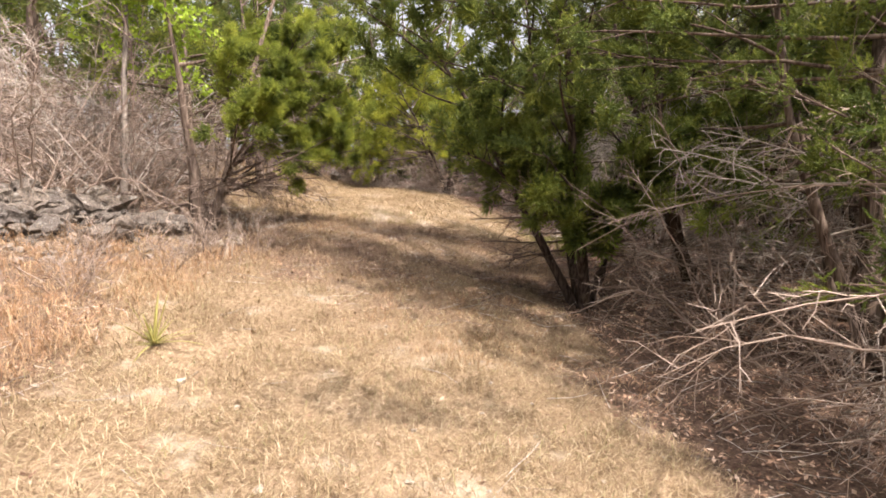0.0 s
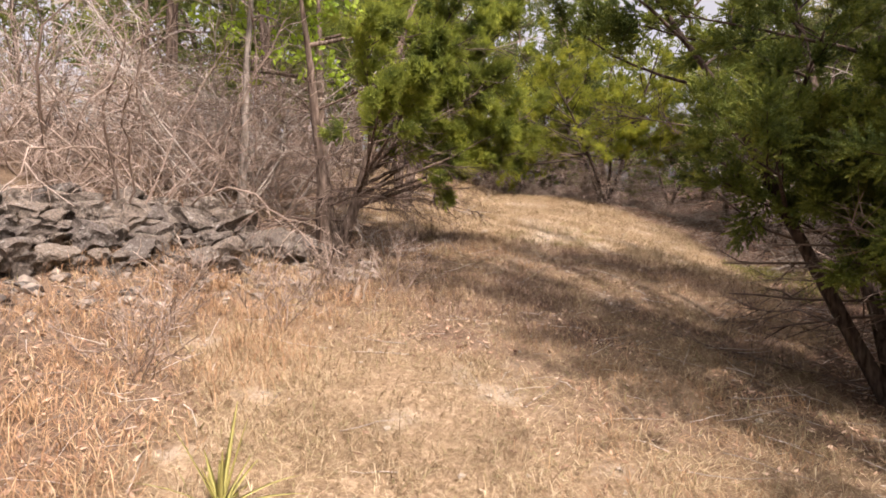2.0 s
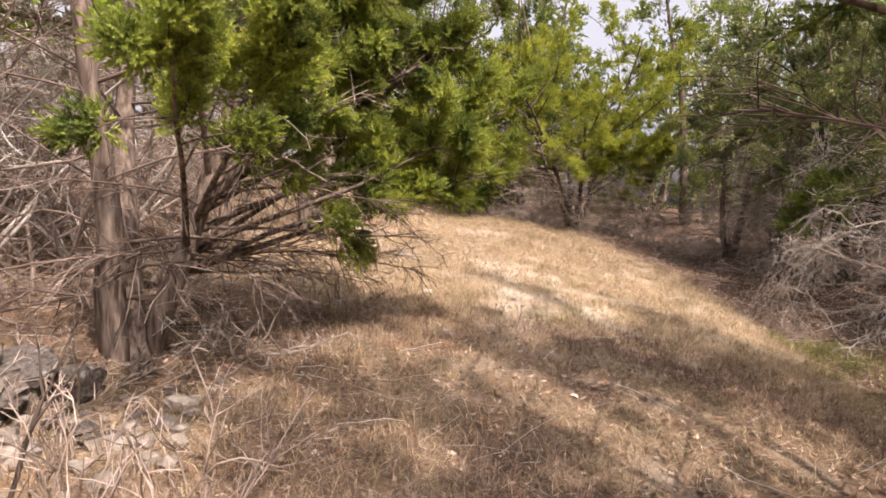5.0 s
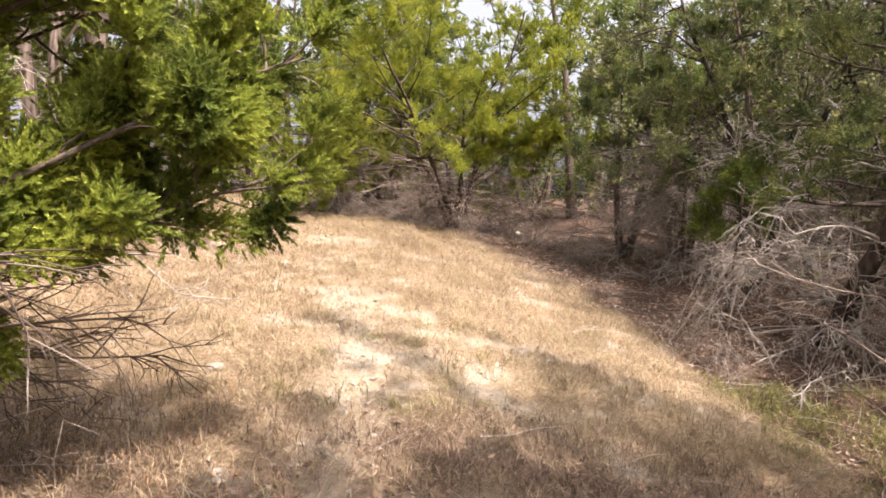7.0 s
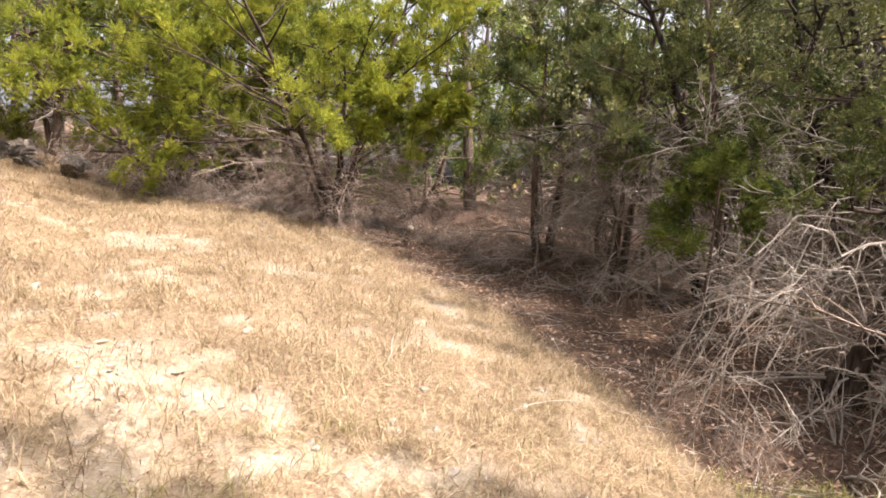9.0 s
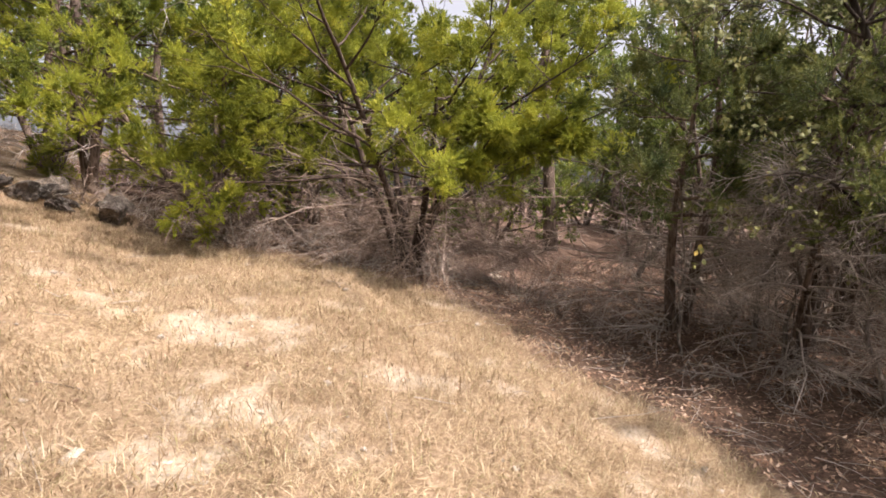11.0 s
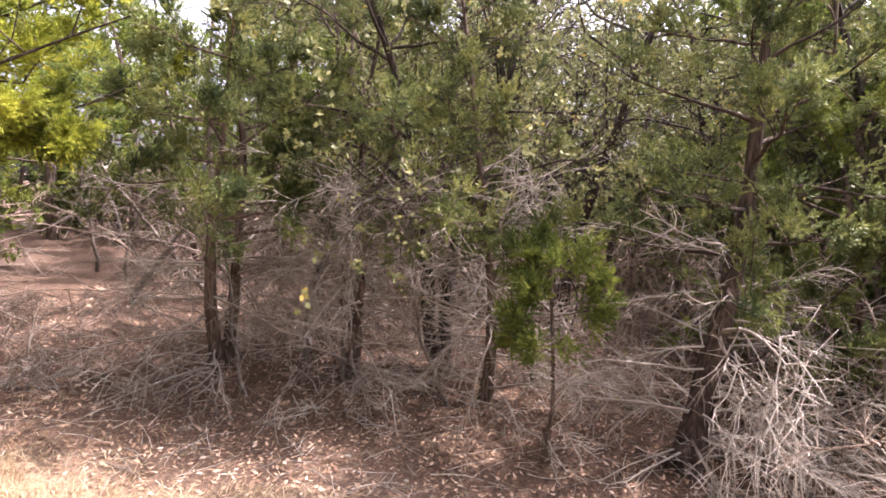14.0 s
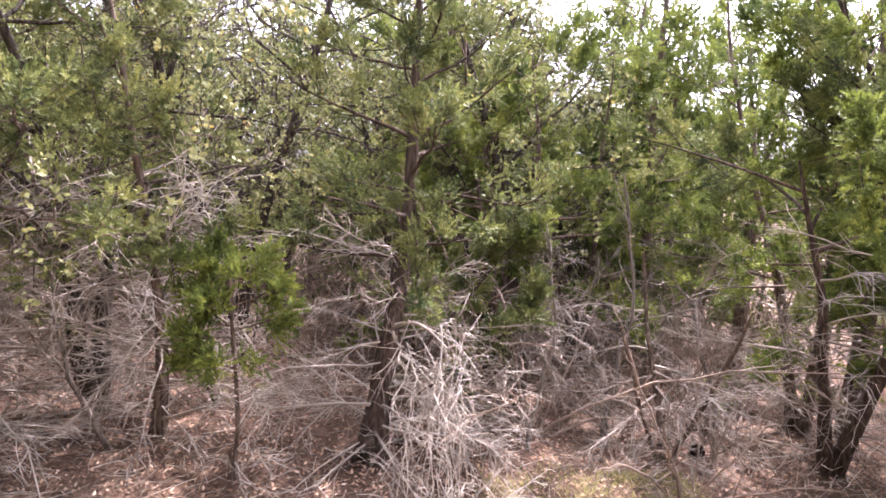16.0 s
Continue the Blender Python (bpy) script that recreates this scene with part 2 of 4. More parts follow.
def grow(rng, p, d, length, n, wander=0.12, pull=0.0):
    """A wandering branch from p: n points, bent up (pull > 0) or down."""
    step = length / (n - 1)
    dirs = np.array(d, float) + np.cumsum(rng.normal(0, wander, (n - 1, 3)), 0)
    dirs[:, 2] += pull * np.arange(1, n) / n
    return np.concatenate([[p], np.asarray(p) + np.cumsum(unit(dirs) * step, 0)])


def along(pts, f):
    x = f * (len(pts) - 1)
    k = min(int(x), len(pts) - 2)
    return pts[k] + (x - k) * (pts[k + 1] - pts[k]), unit(pts[k + 1] - pts[k])


def spray_template(rng, leaflets, w, long):
    """A feathery juniper spray of unit length along z, of thin leaflets."""
    out = []
    for k in range(leaflets):
        f = (k + 0.5) / leaflets
        a = k * 2.4 + rng.normal(0, 0.3)
        o = np.array([math.cos(a), math.sin(a), 0])
        side = np.array([-math.sin(a), math.cos(a), 0])
        root = np.array([0, 0, 0.08 + 0.72 * f])
        ln = long * (1.15 - 0.7 * f) * rng.uniform(0.8, 1.25)
        tip = root + ln * unit(o * (0.9 - 0.45 * f) + np.array([0, 0, 0.75 + 0.5 * f]))
        out.append([root - side * w, root + side * w, tip])
    return np.array(out)


def leaf_template(n, long, wide):
    """A few flat pointed leaves round a twig's end."""
    rng = np.random.default_rng(5)
    out = []
    for k in range(n):
        a = 2.4 * k
        d = unit(np.array([math.cos(a), math.sin(a), rng.uniform(-0.1, 0.9)]))
        s = unit(np.cross(d, rng.normal(0, 1, 3)))
        root = np.array([0, 0, rng.uniform(0, 0.7)])
        mid, tip = root + d * long * 0.55, root + d * long
        out += [[root, mid - s * wide, mid + s * wide], [mid - s * wide, tip, mid + s * wide]]
    return np.array(out)


def scatter(template, pos, way, size, rng):
    """Copies of a template of triangles at pos, turned to way. Returns vertices and triangles."""
    pos, way, size = np.asarray(pos), unit(np.asarray(way)), np.asarray(size)
    n = len(pos)
    ref = rng.normal(0, 1, (n, 3))
    a = unit(np.cross(way, ref))
    b = np.cross(way, a)
    m = np.stack([a, b, way], -1) * size[:, None, None]
    v = np.einsum("nij,tkj->ntki", m, template) + pos[:, None, None]
    v = v.reshape(-1, 3)
    return v, np.arange(len(v)).reshape(-1, 3)


_t = np.random.default_rng(3)
SPRAY, SPRAY_FAR = spray_template(_t, 14, 0.058, 0.30), spray_template(_t, 9, 0.09, 0.42)


# ---------------------------------------------------------------- ground
def smooth(a, b, x):
    t = np.clip((x - a) / (b - a), 0, 1)
    return t * t * (3 - 2 * t)


def waves(x, y, s, seed):
    """Cheap smooth unevenness, about -1 to 1."""
    r = np.random.default_rng(seed)
    out = 0 * x
    for k in range(6):
        a, f, ph = r.uniform(0, 6.28), s * r.uniform(0.6, 1.7), r.uniform(0, 6.28)
        out = out + np.sin(f * (x * math.cos(a) + y * math.sin(a)) + ph + 0.7 * np.sin(0.6 * f * (y * math.cos(a) - x * math.sin(a)) + 2 * ph))
    return out / 4


def bank(x, y):
    return -0.70 - 0.2164 * x + 0.1385 * y - 0.023 * x * x + 0.0024 * x * y - 0.0015 * y * y


def ground_z(x, y):
    x, y = np.asarray(x, float), np.asarray(y, float)
    far = np.hypot(x, y - 10)
    yc = np.clip(y, -12, 32)
    left = np.clip(-3 - x, 0, 60)
    xs = np.clip(x, -3, 4)
    hill = bank(xs, yc) + 0.30 * np.clip(left, 0, 5) + 0.10 * np.clip(left - 5, 0, 30)
    wood = 0.52 - 0.06 * np.clip(x - 3.4, -3, 14) + 0.12 * (np.clip(y, -12, 26) - 14)
    k = smooth(1.5, 3.3, x)
    z = hill * (1 - k) + wood * k
    z = z + 0.035 * waves(x, y, 1.6, 1) + 0.012 * waves(x, y, 6.5, 2)
    return z + 0.4 * waves(x, y, 0.12, 3) * smooth(18, 60, far)


def gz(x, y):
    return float(ground_z(x, y))


def edge_x(y):
    """Where the dry grass of the bank gives way to the leaf litter of the wood."""
    # Past y = 18 the litter colour also paints the shadow under the bushes.
    return np.interp(y, [-4, 3, 7, 10, 13, 15.5, 18, 19.0, 20.0, 24], [1.9, 1.7, 1.3, 1.9, 1.75, 1.15, 0.25, -1.3, -3.4, -6])


def litter(x, y):
    e = x - edge_x(y) + 0.35 * waves(x, y, 2.2, 7)
    left = np.hypot((x + 3.6) / 1.5, (y - 9.2) / 1.3) + 0.25 * waves(x, y, 2.4, 8)
    back = np.maximum(smooth(5.2, 7.5, -x), 1.3 * smooth(3.9, 4.6, -x) * smooth(7.0, 7.8, y) * (1 - smooth(12, 15, y)))
    # under: brown litter of the path, also darkening the ground where tree shade falls
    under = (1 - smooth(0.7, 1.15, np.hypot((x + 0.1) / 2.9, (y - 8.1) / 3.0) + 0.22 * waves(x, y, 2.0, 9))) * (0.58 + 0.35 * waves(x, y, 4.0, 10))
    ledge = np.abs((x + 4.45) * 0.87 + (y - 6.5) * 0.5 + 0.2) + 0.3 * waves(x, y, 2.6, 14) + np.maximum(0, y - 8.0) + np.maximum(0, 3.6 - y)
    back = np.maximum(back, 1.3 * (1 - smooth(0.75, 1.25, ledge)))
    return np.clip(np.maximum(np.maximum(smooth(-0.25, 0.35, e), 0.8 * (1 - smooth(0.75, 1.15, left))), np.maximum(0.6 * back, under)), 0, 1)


def chalk(x, y):
    w = 0.45 * waves(x, y, 2.6, 11) + 0.75 * waves(x, y, 7.0, 12) + 0.6 * waves(x, y, 17.0, 13) + 0.4 * np.exp(-((x + 0.2) ** 2 / 3 + (y - 13) ** 2 / 14)) + 0.5 * np.exp(-((x + 2.0) ** 2 / 1.2 + (y - 15.2) ** 2 / 3)) + 0.9 * np.exp(-((x + 3.75) ** 2 / 0.25 + (y - 5.9) ** 2 / 1.2))
    path = np.exp(-((x + 1.25 + 0.1 * np.sin(y)) ** 2) / 0.05) * smooth(8, 9.5, y) * (1 - smooth(12.5, 14, y))
    return np.clip(np.maximum(smooth(0.5, 1.1, w) * 0.7, path * 0.6), 0, 1)


def axis(lo, hi, step, reach):
    mid = np.arange(lo, hi + 1e-6, step)
    out, s = [], step
    e = 0.0
    while e < reach:
        s *= 1.22
        e += s
        out.append(e)
    out = np.array(out)
    return np.concatenate([lo - out[::-1], mid, hi + out])


gx, gy = axis(-8, 9, 0.11, 500), axis(-4, 23, 0.11, 500)
X, Y = np.meshgrid(gx, gy)
nx, ny = len(gx), len(gy)
rg = np.random.default_rng(4)
Z = ground_z(X, Y) + rg.normal(0, 0.006, X.shape)
i, j = np.meshgrid(np.arange(nx - 1), np.arange(ny - 1))
q = np.stack([j * nx + i, j * nx + i + 1, (j + 1) * nx + i + 1, (j + 1) * nx + i], -1).reshape(-1, 4)
me = mesh_from("ground", np.stack([X, Y, Z], -1), np.concatenate([q[:, [0, 1, 2]], q[:, [0, 2, 3]]]), M_GROUND, True)
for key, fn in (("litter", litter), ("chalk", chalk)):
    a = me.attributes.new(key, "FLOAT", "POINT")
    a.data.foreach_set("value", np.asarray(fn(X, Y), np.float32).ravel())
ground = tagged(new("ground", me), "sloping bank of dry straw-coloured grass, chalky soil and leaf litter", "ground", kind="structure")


# ---------------------------------------------------------------- trees
def thing(name, x, y, label, category, group="", z=None):
    ob = new(name)
    ob.empty_display_size = 0.2
    ob.location = (x, y, gz(x, y) if z is None else z)
    return tagged(ob, label, category, group)


def bare_limb(rng, tubes, pts, r, twigs, size, droop, sides=4, thin=0.0025, main=None):
    """A dead branch (in main, where given) with side twigs and finer ones on these."""
    (main or tubes).add(pts, r, max(thin, r * 0.25), sides)
    for k in range(twigs):
        f = rng.uniform(0.25, 1.0)
        p, d = along(pts, f)
        out = unit(d + rng.normal(0, 0.55, 3))
        ln = size * rng.uniform(0.5, 1.2) * (1.25 - 0.5 * f)
        tw = grow(rng, p, out, ln, 4, 0.18, droop)
        tubes.add(tw, max(thin, r * 0.35), thin * 0.7, 3)
        for _ in range(2 if thin > 0.0038 else 3):
            p2, d2 = along(tw, rng.uniform(0.25, 0.95))
            tubes.add(grow(rng, p2, unit(d2 + rng.normal(0, 0.6, 3)), ln * rng.uniform(0.3, 0.6), 3, 0.18, droop), thin, thin * 0.5, 3)


class Crown:
    def __init__(self):
        self.pos, self.way, self.size = [], [], []

    def tuft(self, rng, p, d, n, spread, size):
        """A plume: sprays that radiate from a point, mostly outwards and up."""
        o = unit(rng.normal(0, 1, (n, 3)) + np.asarray(d) * 0.9 + [0, 0, 0.35])
        self.pos.append(p + o * spread * rng.uniform(0.1, 1.5, (n, 1)))
        self.way.append(unit(o + np.asarray(d) * 0.5 + rng.normal(0, 0.28, (n, 3))))
        self.size.append(size * rng.uniform(0.75, 1.3) * rng.uniform(0.75, 1.25, n))

    def mesh(self, rng, template, mat):
        if not self.pos:
            return None
        return mesh_from("crown", *scatter(template, np.concatenate(self.pos), np.concatenate(self.way), np.concatenate(self.size), rng), mat)


def leafy_limb(rng, tubes, crown, pts, r, sprays, reach, size, start=0.3, subs=6, main=None):
    """A live juniper limb: side branches that end in tufts of sprays."""
    coarse = subs < 5
    (main or tubes).add(pts[::2] if coarse else pts, r, 0.006, 3 if coarse else 5)
    per = max(3, int(sprays / (subs * 3) + 0.5))
    for k in range(subs):
        f = start + (1 - start) * (k + rng.uniform(0.2, 0.9)) / subs
        p, d = along(pts, min(f, 0.99))
        out = unit(d * 0.8 + rng.normal(0, 0.6, 3) + [0, 0, 0.15])
        ln = reach * rng.uniform(0.6, 1.2) * (1.2 - 0.5 * f)
        sub = grow(rng, p, out, ln, 5, 0.14, 0.25)
        tubes.add(sub[::2] if coarse else sub, max(0.005, r * 0.3), 0.003, 3)
        for g in (0.4, 0.72, 1.0):
            p2, d2 = along(sub, min(g, 0.99))
            full = rng.random()
            if full > 0.12:
                crown.tuft(rng, p2, d2, max(4, int(per * (0.75 + 0.9 * full) * 1.35)), 0.072 * (size / 0.13), size * 0.88)


def juniper(x, y, seed, height=5.0, spread=1.7, crown_from=1.0, stems=3, limbs=26, sprays=4200, dead=18, mat=None,
            label="", lean=0.22, r=0.085, size=0.13, far=False, extra=(), fans=(), arches=(), hub=None, bare=None, deadwood=None, bark=None, tone="", sway=(0, 0), name="juniper_tree", low=0.35, rise=-0.05, fan_from=0.1, taper=0.62, spine=None, fan_r=0.013):
    """A shaggy juniper: leaning stems, leafy limbs above, bare grey ones below.
    extra: leafy limbs to places (dx, dy, dz, share); fans: bare limbs to places (dx, dy, dz, twigs);
    arches: long bare limbs that rise from the stem and droop to (dx, dy, dz);
    bare: (ux, uy, reach, height), the side on which low limbs are dead."""
    rng = np.random.default_rng(seed)
    root = thing(name, x, y, label, "tree")
    trunk, twig, deadt, crown = Tubes(), Tubes(), Tubes(), Crown()
    leaf, wood = mat or M_JUNIPER, bark or M_BARK
    template = SPRAY_FAR if far else SPRAY
    lines, tint = [], deadwood or M_DEAD

    def live(limb, *rest):
        """One limb with its foliage: an object of its own on a near tree."""
        if far:
            return leafy_limb(rng, twig, crown, limb, *rest)
        t, c = Tubes(), Crown()
        leafy_limb(rng, twig, c, limb, *rest, main=t)
        arm = part("limb", t.mesh("limb", wood), root)
        part("foliage", c.mesh(rng, template, leaf), arm, tone or "feathery green scale-leaf sprays")

    def dry(limb, *rest):
        if far:
            return bare_limb(rng, deadt, limb, *rest)
        t = Tubes()
        bare_limb(rng, deadt, limb, *rest, main=t)
        part("dead_limb", t.mesh("dead_limb", tint), root, "bare brown dead limb with fine twigs" if tint is not M_DEAD else "bare grey dead limb with fine twigs")

    for s in range(stems):
        a = 6.283 * s / stems + rng.uniform(-0.5, 0.5)
        tilt = lean * rng.uniform(0.5, 1.4) if stems > 1 else 0.3 * lean
        d = unit(np.array([math.cos(a) * tilt + sway[0], math.sin(a) * tilt + sway[1], 1.0]))
        h = height * (1.0 if s == 0 else rng.uniform(0.6, 0.92))
        p0 = np.array([math.cos(a), math.sin(a), 0]) * r * (0.7 if stems > 1 else 0) + [0, 0, -0.12]
        pts = grow(rng, p0, d, h, 14, 0.05, 0.15)
        if spine is not None and s == 0:
            at = np.linspace(0, 1, 14)
            pts = np.stack([np.interp(at, np.linspace(0, 1, len(spine)), [q[k] for q in spine]) for k in range(3)], -1) + np.cumsum(rng.normal(0, 0.008, (14, 3)), 0)
        lines.append(pts)
        stem = trunk if far or s == 0 else Tubes()
        stem.add(pts, r * rng.uniform(0.8, 1.15) * (1.5 if stems == 1 else 1.0), 0.012, 9)
        if stem is not trunk:
            part("stem", stem.mesh("stem", wood, 0.35, rng), root)
    for k in range(3 if not far else 0):
        a = rng.uniform(0, 6.28)
        o = np.array([math.cos(a), math.sin(a), 0])
        trunk.add(np.array([o * r * 0.2 + [0, 0, 0.25], o * r * 1.3 + [0, 0, 0.06], o * r * 3.2 + [0, 0, -0.08]]), r * 0.55, r * 0.2, 7)
    total = limbs
    for k in range(total):
        pts = lines[k % stems]
        f = low * 0.45 + (0.98 - low * 0.45) * ((k + rng.uniform(0, 1)) / total)
        p, d = along(pts, f)
        a = k * 2.4 + rng.uniform(-0.4, 0.4)
        o = np.array([math.cos(a), math.sin(a), 0.0])
        if stems > 1 and f < 0.7:
            o = unit(o + 0.8 * np.array([d[0], d[1], 0]) / max(0.15, np.hypot(d[0], d[1])))
        if p[2] < crown_from * rng.uniform(0.7, 1.05):
            continue
        g = np.clip((p[2] - crown_from) / max(0.5, height - crown_from), 0, 1)
        ln = spread * (0.95 - taper * g) * rng.uniform(0.7, 1.15)
        limb = grow(rng, p, unit(o + [0, 0, rise + (0.9 - 0.5 * rise) * g]), ln, 7, 0.10, 0.05 + 0.25 * g)
        if bare and limb[-1][0] * bare[0] + limb[-1][1] * bare[1] > bare[2] and limb[:, 2].min() < bare[3]:
            dry(limb[:5], 0.012, 12, 0.45, -0.2, 5, 0.003)
            continue
        live(limb, max(0.008, r * 0.32 * (1.1 - g)), sprays / total, 0.42 * ln, size, 0.2 if g > 0.4 else 0.35, 4 if far else 6)
    for dx, dy, dz, share in extra:
        pts = lines[0]
        p, d = along(pts, min(0.8, max(0.12, 0.55 * dz / height)))
        aim = np.array([dx, dy, dz]) - p
        ln = np.linalg.norm(aim)
        limb = grow(rng, p, unit(aim), ln, 8, 0.05, 0.0)
        limb += np.linspace(0, 1, 8)[:, None] * (np.array([dx, dy, dz]) - limb[-1])
        live(limb, r * 0.28, sprays * share, 0.5, size, 0.5, 9)
    for k in range(dead):
        pts = lines[k % stems]
        p, d = along(pts, rng.uniform(0.06, 0.95) * min(0.6, 1.15 * crown_from / height + 0.12))
        a = k * 2.4 + rng.uniform(-0.5, 0.5)
        o = np.array([math.cos(a), math.sin(a), rng.uniform(-0.1, 0.5)])
        limb = grow(rng, p, unit(o), spread * rng.uniform(0.5, 1.05), 7, 0.12, -0.35)
        dry(limb, rng.uniform(0.007, 0.016), 5 if far else 12, 0.36 * spread ** 0.5, -0.25, 4, 0.004 if far else 0.003)
    for dx, dy, dz, twigs in fans:
        p, d = along(lines[0], min(0.6, max(fan_from, 0.8 * (dz + 0.5) / height)))
        aim = np.array([dx, dy, dz]) - p
        limb = grow(rng, p, unit(aim + [0, 0, 0.3]), np.linalg.norm(aim), 8, 0.06, -0.1)
        limb += np.linspace(0, 1, 8)[:, None] * (np.array([dx, dy, dz]) - limb[-1])
        dry(limb, fan_r, twigs, 0.5, -0.35, 5, 0.0028)
    if hub:
        p, d = along(lines[0], 0.3)
        bough = np.linspace(p, np.array(hub), 7) + np.sin(np.linspace(0, 3.14, 7))[:, None] * [0, 0, 0.12]
        dry(bough, 0.024, 8, 0.5, -0.4, 6, 0.0035)
    for dx, dy, dz in arches:
        p = np.array(hub) + rng.normal(0, 0.17, 3) if hub else along(lines[0], rng.uniform(0.12, 0.3))[0]
        q = np.array([dx, dy, dz])
        top = p + (q - p) * rng.uniform(0.35, 0.6)
        top[2] = max(p[2], dz) + rng.uniform(0.1, 0.35)
        u = np.linspace(0, 1, 10)[:, None]
        limb = (1 - u) ** 2 * p + 2 * u * (1 - u) * top + u * u * q + rng.normal(0, 0.03, (10, 3))
        dry(limb, rng.uniform(0.0035, 0.0075), 8, 0.5, -0.5, 5, 0.0026)
    part("trunk", trunk.mesh("trunk", wood, 0.35, rng), root)
    for nm, t, m in (("limb_tangle", twig, wood), ("twig_tangle", deadt, tint)):
        me = t.mesh(nm, m)
        if me:
            tagged(part(nm, me, root), kind="stuff")
    me = crown.mesh(rng, template, leaf)
    if me:
        part("crown", me, root, tone or "feathery green scale-leaf sprays")
    return root


# the vase-shaped tree beside the path
juniper(1.93, 6.98, 41, 7.0, 1.9, 1.15, 4, 66, 30000, 14, M_JUNIPER, "many-stemmed juniper tree with bare dark lower limbs beside the path", 0.34, 0.065, rise=0.3, taper=0.22, bare=(-0.5, 0.86, 0.9, 2.3), bark=M_DARKBARK, deadwood=M_DARKTWIG, fan_from=0.03, fan_r=0.022,
        fans=((-1.35, -0.2, 1.15, 7), (-1.2, 0.3, 0.85, 6), (-1.1, -0.5, 1.3, 6), (-0.75, -0.5, 1.2, 6), (-0.95, 0.1, 0.6, 8), (-0.4, -0.7, 1.1, 6), (0.75, -0.3, 0.55, 9), (0.9, 0.1, 0.8, 8)),
        extra=((-0.1, -0.5, 1.1, 0.035), (-0.4, -0.4, 1.4, 0.03), (0.3, -0.5, 1.2, 0.03), (-0.9, -0.5, 1.9, 0.035), (-0.5, -0.9, 2.2, 0.035), (0.5, -0.7, 1.7, 0.03), (0.1, -0.3, 0.95, 0.02), (-1.2, -0.1, 2.3, 0.03), (-1.3, 0.3, 1.8, 0.025), (0.9, -0.2, 1.9, 0.03)))
# the tree that leans over the path, and a low one past it
juniper(3.8, 8.3, 45, 4.7, 1.6, 2.1, 3, 40, 11000, 30, M_DARK, "tall juniper leaning over the path, its lower limbs dead", 0.18, 0.08, sway=(-0.12, 0.02), taper=0.3, rise=0.25, bark=M_DARKBARK, bare=(-0.9, 0.2, 0.2, 2.4),
        spine=((0, 0, -0.12), (-0.35, -0.1, 1.0), (-0.7, -0.1, 2.0), (-0.95, -0.1, 2.9), (-1.05, 0.0, 3.7), (-1.05, 0.1, 4.6)))
juniper(3.85, 10.2, 25, 2.3, 1.0, 1.5, 3, 0, 0, 24, M_JUNIPER, "low dead juniper, a dome of grey twigs by the bank", 0.4, 0.04, fans=((-0.6, 1.0, 0.5, 22), (-0.9, -0.4, 0.8, 20)))
# the tall tree behind the fork-stemmed one
juniper(-3.9, 12.6, 46, 7.0, 2.4, 2.4, 3, 44, 13000, 12, M_JUNIPER, "tall juniper with a high crown spreading over the path", 0.22, 0.09, sway=(0.1, 0.0), taper=0.3, rise=0.2)
# the twiggy tree by the start of the walk
juniper(3.75, 2.8, 12, 7.2, 2.7, 2.4, 3, 54, 18000, 30, M_JUNIPER, "straggly juniper with sparse foliage and grey dead twigs", 0.3, 0.07, taper=0.3, size=0.12, deadwood=M_BROWNTWIG,
        extra=((-0.65, 0.0, 1.55, 0.016), (-1.1, 0.35, 1.45, 0.01), (-0.3, -0.6, 1.7, 0.01), (-1.3, 0.6, 2.5, 0.015), (-0.9, 0.9, 2.2, 0.015), (-0.6, 1.3, 2.8, 0.015)), fan_r=0.008, fans=((-0.7, 0.6, 0.4, 26), (-0.8, 0.6, 1.9, 24), (-0.7, 0.8, 1.4, 24), (-0.8, 1.0, 0.9, 24)))
juniper(4.15, 5.0, 44, 7.2, 2.5, 2.3, 3, 42, 14000, 22, M_JUNIPER, "juniper with a high shady crown beside the path", 0.25, 0.07, taper=0.25, rise=0.15)
# the fork-stemmed tree by the rocks, a limb over the path
# Its dead limbs take the dark twig colour, which paints in their shade.
juniper(-3.4, 8.5, 13, 5.4, 1.5, 2.5, 3, 18, 9500, 30, M_BRIGHT, "grey-trunked juniper reaching over the path, dead brush at its foot", 0.22, 0.095, bark=M_BARK, deadwood=M_DARKTWIG, size=0.105, rise=0.2,
        extra=((2.0, 0.9, 1.5, 0.16), (1.75, 1.2, 2.1, 0.2), (1.95, 0.75, 2.6, 0.2), (1.3, 1.5, 1.9, 0.16), (1.6, 0.2, 2.9, 0.16), (1.1, -1.2, 1.5, 0.12), (1.3, -0.6, 1.75, 0.14),
               (1.2, 0.0, 1.75, 0.14), (1.4, 0.5, 2.4, 0.16), (0.9, 0.9, 2.9, 0.14), (1.9, 1.3, 3.1, 0.15), (0.8, -0.7, 2.3, 0.1), (2.15, 1.0, 2.2, 0.12), (2.1, 1.05, 2.9, 0.12), (2.15, 1.15, 1.2, 0.1), (2.25, 1.2, 1.65, 0.12), (1.85, 1.3, 1.15, 0.1), (1.5, 1.1, 1.0, 0.09), (1.2, 0.9, 1.3, 0.09)),
        fans=((1.7, 1.0, 0.7, 20), (1.2, 1.3, 0.5, 24), (1.5, 1.6, 0.4, 22), (0.9, 1.6, 0.3, 24), (1.6, 0.5, 0.95, 18), (1.0, -0.3, 0.5, 20), (0.6, 0.8, 0.5, 20), (-0.7, -0.9, 0.5, 22), (0.3, -0.8, 0.6, 20)))
